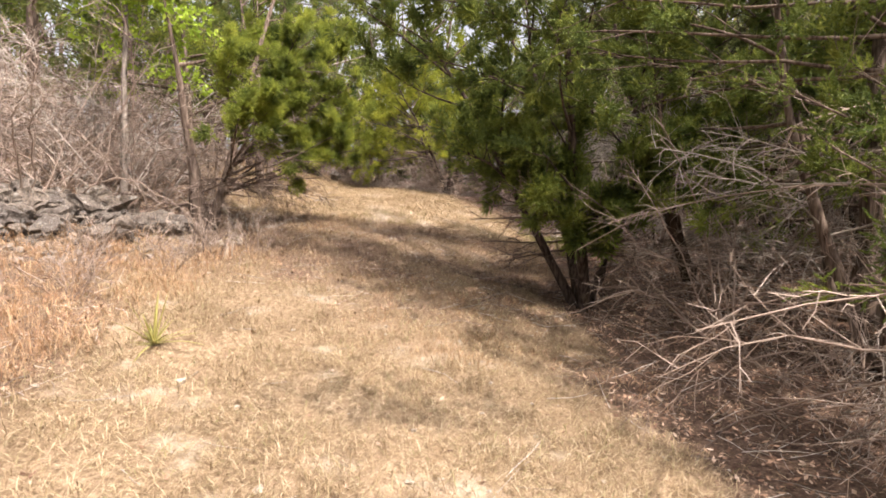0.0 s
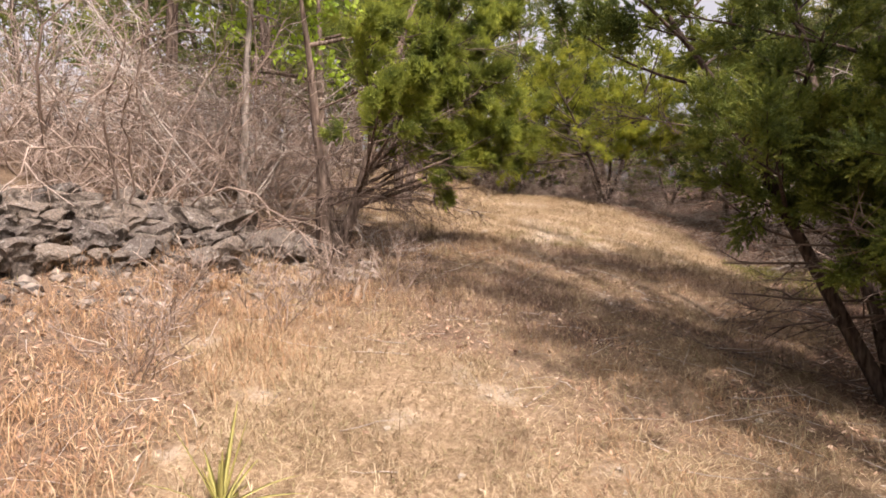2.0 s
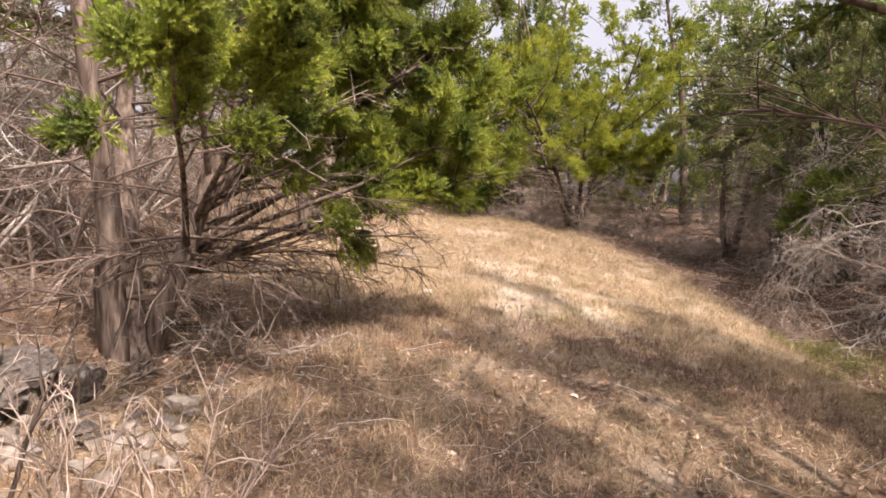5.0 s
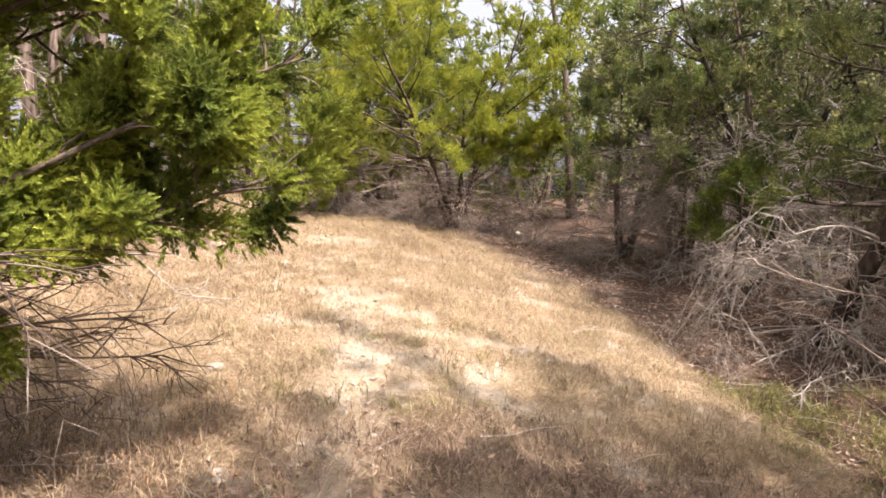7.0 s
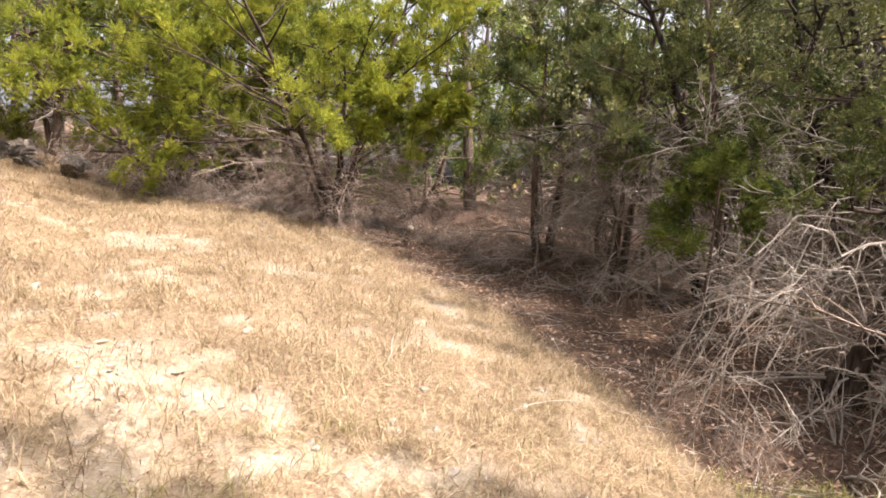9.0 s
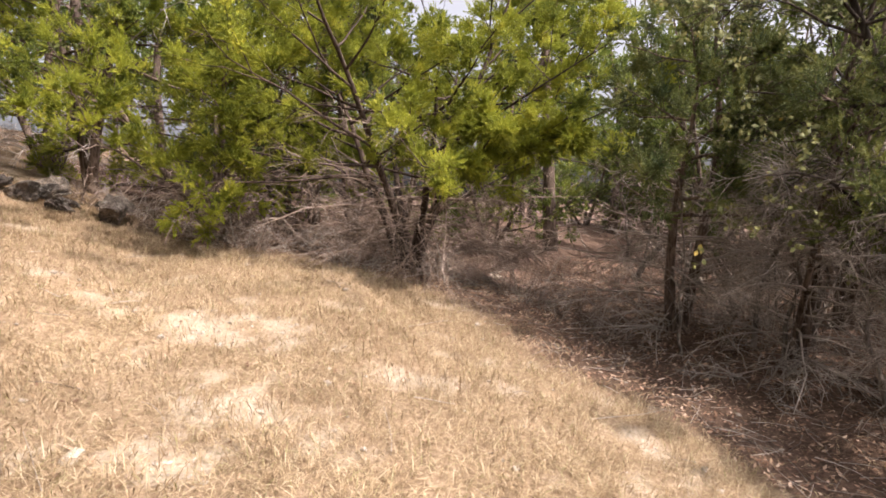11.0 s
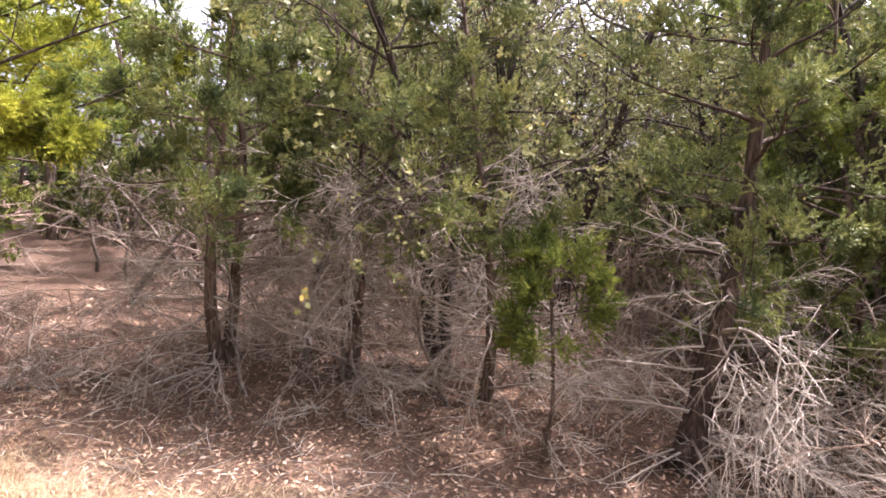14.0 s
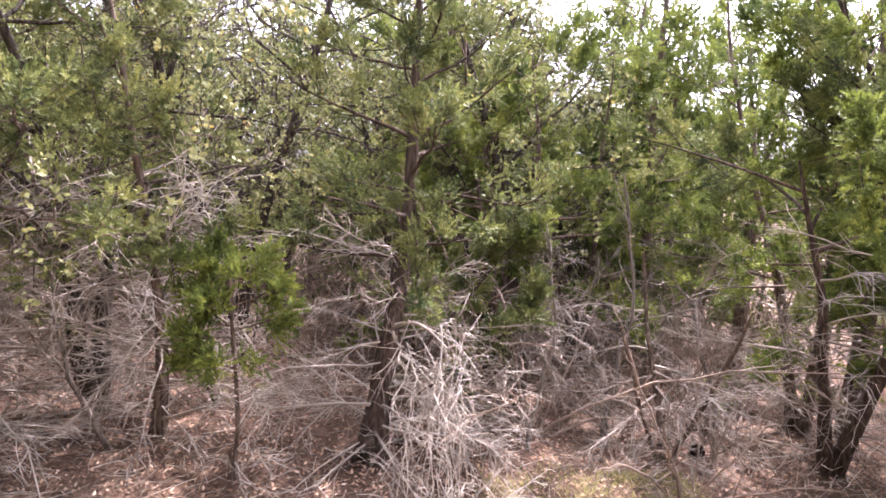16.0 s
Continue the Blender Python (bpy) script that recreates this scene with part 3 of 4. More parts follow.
# the spreading yellowish bush at the head of the bank, and its neighbours
juniper(0.05, 19.6, 14, 4.6, 2.8, 1.35, 6, 78, 33000, 60, M_YELLOW, "spreading yellow-green juniper bush with bare lower branches", 0.45, deadwood=M_BROWNTWIG, r=0.08, bark=M_DARKBARK, tone="yellow-green scale-leaf sprays", rise=0.12, taper=0.5, extra=((0.6, -2.4, 1.9, 0.04), (1.6, -1.6, 2.0, 0.05), (1.9, -0.4, 1.7, 0.04)),
        fans=tuple((1.9 * math.cos(a), 1.9 * math.sin(a), 0.35 + 0.25 * math.sin(5 * a), 22) for a in (3.3, 3.7, 4.1, 4.5, 4.9, 5.3, 5.7, 6.1)) + tuple((1.5 * math.cos(a), 1.5 * math.sin(a), 0.95, 24) for a in (3.5, 4.2, 4.8, 5.5, 6.0)))
juniper(-2.7, 20.8, 15, 5.0, 2.5, 0.7, 4, 58, 22000, 36, M_YELLOW, "yellow-green juniper bush above the dry bank", 0.4, deadwood=M_BROWNTWIG, r=0.07, tone="yellow-green scale-leaf sprays")
juniper(-5.6, 22.5, 16, 5.6, 2.2, 0.8, 3, 30, 4000, 20, M_JUNIPER, "green juniper tree above the grey rocks", 0.3)
# the wood along the foot of the bank
juniper(3.47, 13.17, 17, 5.6, 1.5, 1.7, 1, 34, 5600, 44, M_DARK, "leaning juniper with dark trunk and a fan of dead branches", 0.3, 0.085, sway=(0.30, -0.12), fan_from=0.2,
        fans=((-0.5, -1.0, 0.3, 26), (0.0, -1.1, 0.3, 24), (0.5, -1.5, 0.6, 26)), hub=(-0.78, -0.6, 1.2), bark=M_DARKBARK, spine=((0, 0, -0.12), (0.2, -0.1, 0.55), (0.45, -0.24, 1.25), (0.66, -0.38, 2.1), (0.62, -0.42, 3.0), (0.52, -0.45, 3.9), (0.5, -0.45, 5.4)),
        arches=tuple((-1.75 + 0.035 * k, -0.1 - 0.06 * k, -0.12 + 0.5 * ((k * 5) % 4) / 4) for k in range(10)),
        extra=((0.9, -1.6, 1.9, 0.12), (0.3, -1.5, 1.2, 0.1)))
juniper(5.5, 11.3, 18, 5.8, 2.0, 1.2, 3, 46, 13000, 44, M_JUNIPER, "shaggy juniper at the edge of the wood", 0.25)
juniper(5.3, 7.4, 19, 7.0, 2.1, 1.4, 2, 36, 9000, 36, M_JUNIPER, "juniper with dark trunk among dead twigs", 0.2)
juniper(2.95, 17.6, 20, 4.5, 1.5, 1.3, 2, 36, 7500, 48, M_DARK, "tall dark green juniper in the shaded wood", 0.15, 0.08)
juniper(3.0, 14.22, 21, 1.75, 0.5, 1.1, 1, 22, 3600, 6, M_JUNIPER, "slender juniper sapling with a green tuft", 0.15, 0.018, size=0.11, name="juniper_sapling", rise=0.1, taper=0.3)
juniper(5.4, 17.6, 22, 6.5, 1.8, 1.6, 2, 26, 3500, 22, M_DARK, "tall juniper in the wood with bare lower limbs", 0.2)

juniper(3.45, 16.35, 23, 4.5, 1.5, 1.6, 2, 28, 4300, 60, M_DARK, "thin juniper with sparse dark foliage and pale dead twigs", 0.18, 0.05, fans=((-0.75, -0.5, 1.95, 34), (-0.9, -0.65, 1.6, 34), (-0.6, -0.6, 1.4, 28), (-0.5, -0.8, 1.8, 28)))
juniper(3.75, 15.0, 24, 4.3, 1.2, 1.8, 1, 18, 2200, 54, M_DARK, "thin juniper with sparse dark foliage and dead twigs", 0.2, 0.04)


LEAVES = leaf_template(5, 0.5, 0.15)


def broadleaf(x, y, seed, height, spread, label, mat, bark, stems=2, limbs=14, leaves=1500, size=0.1, r=0.09, crown_from=2.0, lean=0.3, name="oak_tree", sway=(0, 0), wander=0.11):
    """A crooked open tree: twisting limbs, fine twigs, scattered leaves."""
    rng = np.random.default_rng(seed)
    root = thing(name, x, y, label, "tree")
    trunk, fine = Tubes(), Tubes()
    for s in range(stems):
        a = 6.283 * s / stems + rng.uniform(-0.6, 0.6)
        pts = grow(rng, np.array([0, 0, -0.12]), unit(np.array([lean * math.cos(a) + sway[0], lean * math.sin(a) + sway[1], 1])), height * rng.uniform(0.8, 1), 12, wander, 0.05)
        trunk.add(pts, r, 0.015, 9)
        for k in range(limbs):
            f = min(0.98, crown_from / height * rng.uniform(0.8, 1.2) + (1 - crown_from / height) * k / limbs)
            p, d = along(pts, f)
            b = k * 2.4 + s
            limb = grow(rng, p, unit(np.array([math.cos(b), math.sin(b), rng.uniform(-0.05, 0.7)])), spread * rng.uniform(0.5, 1.0) * (1.15 - 0.5 * f), 8, 0.22, 0.0)
            twig, crown = Tubes(), Crown()
            twig.add(limb, r * 0.3 * (1.1 - 0.6 * f), 0.006, 5)
            for _ in range(9):
                p2, d2 = along(limb, rng.uniform(0.25, 0.99))
                tw = grow(rng, p2, unit(d2 + rng.normal(0, 0.7, 3)), spread * rng.uniform(0.2, 0.45), 6, 0.22, -0.05)
                fine.add(tw, 0.006, 0.002, 3)
                for _ in range(4):
                    p3, d3 = along(tw, rng.uniform(0.2, 0.99))
                    t3 = grow(rng, p3, unit(d3 + rng.normal(0, 0.7, 3)), spread * rng.uniform(0.06, 0.16), 4, 0.2, 0)
                    fine.add(t3, 0.003, 0.0015, 3)
                    if rng.random() < leaves / (stems * limbs * 36):
                        crown.tuft(rng, t3[-1], d3, 1 if leaves < 2000 else 2, 0.03, size)
            arm = part("limb", twig.mesh("limb", bark), root)
            me = crown.mesh(rng, LEAVES, mat)
            if me:
                tagged(part("foliage", me, arm), kind="stuff")
    part("trunk", trunk.mesh("trunk", bark, 0.3, rng), root)
    tagged(part("twig_tangle", fine.mesh("twig_tangle", bark), root), kind="stuff")
    return root


# oaks of the wood, and the tree by the rocks that comes into leaf
oaks = [broadleaf(4.3, 15.7, 31, 5.6, 2.6, "crooked oak with sparse yellowing leaves in the wood", M_OAK, M_OAKBARK, 2, 17, 3200, 0.10, 0.10, 2.0, 0.25, sway=(-0.1, -0.05))]
oaks += [broadleaf(6.4, 14.9, 32, 6.6, 2.6, "dark-trunked oak with sparse leaves in the wood", M_OAK, M_OAKBARK, 2, 14, 1600, 0.11, 0.11, 2.2, 0.22)]
broadleaf(6.6, 11.4, 33, 6.8, 2.6, "tall open oak behind the junipers", M_OAK, M_OAKBARK, 2, 13, 1100, 0.13, 0.11, 2.6, 0.25)
broadleaf(8.6, 17.4, 34, 7.5, 2.8, "tall open oak deep in the wood", M_OAK, M_OAKBARK, 2, 12, 1100, 0.14, 0.12, 2.8, 0.2)
broadleaf(-4.4, 8.1, 35, 5.1, 1.3, "grey tree with bright spring leaves behind the rocks", M_LIME, M_GREYBARK, 1, 20, 4000, 0.16, 0.065, 3.2, 0.02, name="spring_tree", sway=(0.03, 0.0), wander=0.04)


# ---------------------------------------------------------------- the wood round about
def home(ob, x, y, turn, size, sink=0.0):
    return Matrix.LocRotScale((x, y, gz(x, y) - sink), Euler((0, 0, turn)), None)


def spread_copies(makers, spots, seed, lo, hi, group):
    """Puts copies of a few built things at spots, turned and scaled."""
    rng = np.random.default_rng(seed)
    for ob in makers:
        tagged(ob, group=group)
    for k, (x, y) in enumerate(spots):
        ob = makers[k % len(makers)]
        s = rng.uniform(lo, hi)
        if k < len(makers):
            c = ob
        else:
            c = copy_thing(ob, home(ob, x, y, 0, s))
        c.location = (x, y, gz(x, y) - 0.03)
        c.rotation_euler = (0, 0, rng.uniform(0, 6.28))
        c.scale = (s, s, s * rng.uniform(0.92, 1.1))


def spots_in(seed, n, inside, box, gap):
    """n places in a box (x0, x1, y0, y1) that pass a test and keep a gap."""
    rng = np.random.default_rng(seed)
    out = []
    for _ in range(n * 60):
        x, y = rng.uniform(box[0], box[1]), rng.uniform(box[2], box[3])
        if inside(x, y) and all((x - a) ** 2 + (y - b) ** 2 > gap * gap for a, b in out):
            out.append((x, y))
            if len(out) == n:
                break
    return out


NEAR_TREES = [(4.15, 5.0), (3.75, 8.35), (3.85, 10.2), (5.3, 7.4), (-3.9, 12.6), (3.45, 16.35), (3.75, 15.0), (2.05, 7.4), (3.75, 2.8), (-3.4, 8.5), (0.05, 19.6), (-2.7, 20.8), (-5.6, 22.5), (3.5, 13.1), (5.5, 11.5), (4.0, 8.7), (2.9, 17.6), (5.4, 17.6), (4.3, 15.7), (2.7, 10.6), (6.4, 14.9), (6.6, 11.4), (8.6, 17.4), (-4.5, 8.3)]


def clear(x, y, gap):
    return all((x - a) ** 2 + (y - b) ** 2 > gap * gap for a, b in NEAR_TREES)


mid = [juniper(0, 60 + 8 * k, 50 + k, h, sp, 1.3, st, 24, 1350, 6, m, lb, 0.22, 0.08, 0.2, True, name="juniper_tree")
       for k, (h, sp, st, m, lb) in enumerate(((6.5, 1.9, 2, M_DARK, "dark green juniper standing in the wood"), (5.6, 2.1, 3, M_JUNIPER, "bushy green juniper standing in the wood"),
                                               (7.2, 1.8, 1, M_JUNIPER, "tall green juniper standing in the wood"), (6.0, 2.0, 2, M_JUNIPER, "shaggy green juniper with bare lower limbs")))]
right = spots_in(1, 34, lambda x, y: clear(x, y, 1.5) and (x > 8.6 or y > 19 or y < 6) and (x > 11.2 or y > 17.5 or y < 9.5) and x > 5.8, (5.5, 14.5, -3, 25), 1.75)
left = spots_in(2, 18, lambda x, y: clear(x, y, 1.6) and x < -6.8 + 0.1 * (y - 8), (-14, -5.6, 4, 24), 1.8)
back = spots_in(3, 13, lambda x, y: clear(x, y, 1.8) and y > 22.5 + 0.3 * max(0, x) and abs(x - 1.15 - 0.153 * (y - 19.6)) > 1.15, (-8, 12, 22, 31), 1.9)
edge = [(9.6, 11.0), (10.2, 9.0), (8.8, 7.6), (-4.6, 21.4), (-1.3, 22.6), (-7.0, 22.6), (-4.2, 24.2), (-8.6, 21.0), (-2.2, 24.8), (-7.4, 18.6), (5.2, 6.8), (5.3, 4.2), (3.2, -3.6), (8.2, 9.4), (-6.6, 12.8), (-6.4, 16.0), (-6.0, 19.4), (5.7, 20.6), (3.2, 22.0)]
deep_wood = spots_in(31, 26, lambda x, y: clear(x, y, 1.5) and math.hypot(x - 5, y - 13) > 4.6, (9.2, 17, 4, 24), 1.5)
spread_copies(mid, edge + deep_wood + right + left + back, 4, 0.85, 1.2, "junipers of the wood")

low = [juniper(0, 150 + 8 * k, 80 + k, h, sp, 0.25, 3, 22, 1100, 8, m, lb, 0.45, 0.05, 0.2, True, name="juniper_bush")
       for k, (h, sp, m, lb) in enumerate(((2.4, 1.3, M_DARK, "low dark green juniper bush in the wood"), (2.0, 1.4, M_JUNIPER, "low spreading green juniper bush in the wood")))]
under = spots_in(32, 26, lambda x, y: clear(x, y, 1.3) and (x > 8.2 + 0.02 * y or y > 22.3), (-4, 15.5, 3, 28), 1.4)
spread_copies(low, under, 33, 0.8, 1.25, "low bushes of the wood")

far = [juniper(0, 90 + 8 * k, 60 + k, h, sp, 1.0, 1, 16, 430, 0, m, "distant green juniper at the back of the wood", 0.2, 0.09, 0.34, True, name="juniper_tree")
       for k, (h, sp, m) in enumerate(((7.5, 2.4, M_DARK), (6.8, 2.6, M_JUNIPER), (8.2, 2.2, M_JUNIPER)))]
ring = spots_in(5, 90, lambda x, y: (x > 14.5 or x < -13.5 or y > 30 or y < -6) and (y < 20 or abs(x - 0.6 - 0.153 * (y - 15)) > 3.2) and math.hypot(x, y - 11) < 34, (-30, 34, -22, 44), 2.8)
spread_copies(far, ring, 6, 0.9, 1.35, "distant junipers")


for k, (x, y) in enumerate(spots_in(15, 11, lambda x, y: clear(x, y, 1.2), (7.6, 13.5, 8.5, 19), 1.7)):
    c = copy_thing(oaks[k % 2], Matrix())
    c.location, c.rotation_euler, c.scale = (x, y, gz(x, y) - 0.03), (0, 0, 2.1 * k), (1.05 + 0.04 * (k % 4),) * 3


def bare_shrub(seed, height, spread, stems, label, name, mat, twigs=7, droop=0.1, r=0.014):
    """A leafless shrub: thin stems from the ground with fine twigs."""
    rng = np.random.default_rng(seed)
    root = thing(name, 0, 120 + seed, label, "shrub")
    fine = Tubes()
    for s in range(stems):
        a = s * 2.4 + rng.uniform(-0.4, 0.4)
        d = unit(np.array([math.cos(a) * spread, math.sin(a) * spread, height * rng.uniform(0.7, 1.2)]))
        pts = grow(rng, np.array([math.cos(a) * 0.05, math.sin(a) * 0.05, -0.06]), d, math.hypot(height, spread) * rng.uniform(0.6, 1.0), 9, 0.2, droop)
        t = Tubes()
        bare_limb(rng, fine, pts, r * rng.uniform(0.6, 1.1), twigs, 0.3 * height ** 0.6, droop, 4, 0.0028, main=t)
        part("stem", t.mesh("stem", mat), root)
    tagged(part("twig_tangle", fine.mesh("twig_tangle", mat), root), kind="stuff")
    return root


def grey(seed, h, sp, st):
    return bare_shrub(seed, h, sp, st, "leafless grey-brown shrub with drooping twigs", "bare_shrub", M_BROWNTWIG, 13, -0.5, 0.018)


shrubs = [grey(5, 2.6, 1.2, 7), bare_shrub(1, 1.9, 0.8, 9, "leafless grey-brown shrub of thin stems", "bare_shrub", M_BROWNTWIG), bare_shrub(2, 1.4, 0.9, 10, "leafless grey-brown shrub of thin stems", "bare_shrub", M_BROWNTWIG),
          grey(6, 2.2, 1.3, 8)]
arching = [bare_shrub(70 + k, h, 1.5, 9, "leafless shrub of long greyish arching branches", "bare_shrub", m, 15, -0.75, 0.02) for k, (h, m) in enumerate(((3.2, M_DEAD), (2.7, M_BROWNTWIG)))]
spread_copies(arching, [(-4.75, 8.5), (-5.3, 7.7), (-5.6, 8.8), (-6.3, 7.4), (-4.6, 9.5), (-6.3, 9.6), (-7.2, 8.4), (-5.2, 10.4), (-7.0, 6.8)], 72, 0.85, 1.15, "arching shrubs")
thick = spots_in(8, 46, lambda x, y: x < -4.3 - 0.25 * max(0, 7.2 - y) and clear(x, y, 0.4), (-9.0, -4.3, 6.6, 13), 0.55)
wood = spots_in(9, 52, lambda x, y: x > 4.2 and clear(x, y, 0.5), (4.0, 10.5, 7, 21), 0.8)
deep = spots_in(14, 34, lambda x, y: clear(x, y, 0.5), (7.5, 12.5, 6, 21), 0.9)
spread_copies(shrubs, thick + [(3.05, 10.4), (3.1, 5.6), (3.3, 6.4), (3.6, 4.6)] + wood + deep, 10, 0.75, 1.3, "leafless shrubs")

poles = [bare_shrub(20 + k, h, 0.12, 1, "slender bare sapling stem in the wood", "bare_sapling", M_GREYBARK, 16, 0.05, rr) for k, (h, rr) in enumerate(((3.6, 0.05), (2.8, 0.034), (4.4, 0.06)))]
stems = [(3.32, 16.4), (3.5, 15.2), (4.7, 14.65), (3.4, 16.9), (2.65, 16.9)] + spots_in(11, 34, lambda x, y: x > 3.7 and clear(x, y, 0.5) and math.hypot(x - 4.23, y - 14.28) > 0.6, (3.6, 11, 9, 22), 0.7)
spread_copies(poles, stems, 12, 0.8, 1.2, "slender saplings")

heaps = [bare_shrub(40, 0.45, 0.85, 16, "tangle of dead grey branches on the ground", "dead_brush", M_DEAD, 8, -0.2, 0.012), bare_shrub(41, 0.45, 0.85, 16, "tangle of dead brown branches on the ground", "dead_brush", M_BROWNTWIG, 8, -0.2, 0.012)] + [bare_shrub(43, 0.35, 0.8, 14, "tangle of dead brown branches on the ground", "dead_brush", M_BROWNTWIG, 8, -0.2, 0.011)]
brush = [(2.8, 12.5), (3.3, 5.2), (3.1, 4.2), (3.6, 2.4), (2.9, 6.4), (3.2, 7.8), (-3.0, 9.0), (-3.8, 9.2), (-2.7, 9.9), (-4.2, 9.8), (-3.3, 7.9), (-4.0, 8.6),
         (0.6, 19.9), (-0.6, 19.8), (1.1, 20.4), (-1.5, 20.4), (-2.6, 20.3), (2.4, 17.6), (2.9, 16.2), (3.6, 17.8), (3.9, 16.9), (4.6, 13.4), (4.2, 12.2), (-5.0, 9.2), (-6.0, 8.3), (-5.4, 10.6), (5.1, 15.4), (-3.7, 20.6), (1.5, 19.2), (4.9, 16.4), (4.4, 17.6), (2.2, 18.6), (0.2, 19.0), (-0.9, 19.2), (-1.8, 19.9), (-3.1, 20.0), (-2.2, 19.6), (-4.4, 20.4)]
skirt = [(-4.3 + 0.36 * k, 20.35 + 0.35 * math.sin(2.3 * k) - 0.16 * max(0, k - 7)) for k in range(17)]
spread_copies(heaps, brush + skirt, 13, 0.7, 1.15, "dead brush")


# ---------------------------------------------------------------- rocks
def rock_mesh(seed, mat):
    """A broken block: a ball cut by random planes, then roughened."""
    rng = np.random.default_rng(seed)
    bm = bmesh.new()
    bmesh.ops.create_icosphere(bm, subdivisions=3, radius=1.0)
    v = np.array([k.co[:] for k in bm.verts])
    tri = np.array([[k.index for k in f.verts] for f in bm.faces])
    bm.free()
    for k in range(8):
        n = unit(rng.normal(0, 1, 3) * [1, 1, 0.5])
        h = rng.uniform(0.36, 0.72)
        over = np.maximum(v @ n - h, 0)
        v = v - over[:, None] * n
    n0 = unit(v)
    for f, a in ((2.2, 0.12), (5.5, 0.10), (12, 0.07)):
        pits = np.array([noise.noise(Vector(p * f + seed * 7.3)) for p in v])
        v = v + n0 * a * 1.6 * (pits if f < 3 else 0.3 - np.abs(pits) * 1.6)[:, None]
    beds = 0.13 * (v[:, 2] / 0.13 - np.sin(2 * np.pi * v[:, 2] / 0.26) * 0.3)
    v[:, 2] = 0.4 * v[:, 2] + 0.6 * beds
    return mesh_from("rock", v * [1, 0.8, 0.5], tri, mat, False)


ROCKS = [rock_mesh(k, M_ROCK) for k in range(7)]
PALE = [rock_mesh(20 + k, M_PALE) for k in range(3)]


def rock(k, x, y, size, seed, label, group, lift=0.0, meshes=None, tilt=0.6):
    rng = np.random.default_rng(1000 + seed)
    ob = tagged(new("rock", (meshes or ROCKS)[k % len(meshes or ROCKS)]), label, "rock", group)
    ob.matrix_world = Matrix.LocRotScale((x, y, gz(x, y) + lift + size * 0.10), Euler((rng.uniform(-tilt, tilt), rng.uniform(-tilt, tilt), rng.uniform(0, 6.28))), Vector((size, size * rng.uniform(0.8, 1.2), size * rng.uniform(0.7, 1.1))))


rr = np.random.default_rng(77)
for k in range(250):
    f = (k + rr.uniform(0, 1)) / 250
    cx, cy = np.interp(f, [0, 0.45, 1], [-3.9, -4.5, -5.6]), np.interp(f, [0, 0.45, 1], [7.7, 6.4, 4.4])
    off = rr.uniform(-0.75, 1.5)
    size = (0.06 + 0.27 * rr.uniform(0, 1) ** 1.9) * (1.2 - 0.25 * abs(off))
    slab = size > 0.2
    rock(k, cx - off * 0.85 + rr.normal(0, 0.1), cy - off * 0.25 + rr.normal(0, 0.1), size, k, "flat weathered grey limestone slab of a broken ledge" if slab else "weathered dark grey limestone block of a broken ledge", "rocks of the ledge", 0.13 * smooth(-0.2, 0.7, off) + rr.uniform(0, 0.13), None, 0.4 if slab else 0.7)
for k in range(26):
    rock(k + 3, rr.uniform(-6.6, -3.5), 19.6 + rr.uniform(-0.3, 0.5), rr.uniform(0.15, 0.36), 200 + k, "grey limestone rock at the head of the bank", "rocks under the junipers", rr.uniform(0, 0.2))
for x, y, s in ((0.3, 11.9, 0.07), (0.55, 11.5, 0.06), (-0.1, 12.4, 0.07), (-2.0, 11.0, 0.08), (-1.6, 13.2, 0.07), (0.8, 12.9, 0.06), (-2.3, 14.2, 0.09), (1.2, 19.6, 0.16), (1.5, 20.2, 0.14)):
    rock(int(100 * s), x, y, s, int(1000 * (s + y)), "pale chalky limestone in the dry grass", "pale stones", -0.02, PALE)

rng = np.random.default_rng(78)
bm = bmesh.new()
bmesh.ops.create_icosphere(bm, subdivisions=1, radius=1.0)
pv, pt = np.array([k.co[:] for k in bm.verts]), np.array([[k.index for k in f.verts] for f in bm.faces])
bm.free()
px, py = rng.uniform(-3.5, 2.4, 9000), rng.uniform(1, 19, 9000)
keep = rng.random(9000) < 0.04 + 0.75 * chalk(px, py) * (1 - litter(px, py))
px, py = px[keep], py[keep]
sz = rng.uniform(0.006, 0.026, len(px)) * rng.uniform(0.6, 1.2, len(px))
vv = pv[None] * (1 + 0.35 * rng.normal(0, 1, (len(px), len(pv), 1))) * sz[:, None, None] * [1, 1, 0.6] + np.stack([px, py, ground_z(px, py) + 0.3 * sz], -1)[:, None]
tt = pt[None] + (len(pv) * np.arange(len(px)))[:, None, None]
tagged(new("gravel", mesh_from("gravel", vv, tt, M_PALE)), "pale chalky gravel scattered in the dry grass", "gravel", kind="stuff")


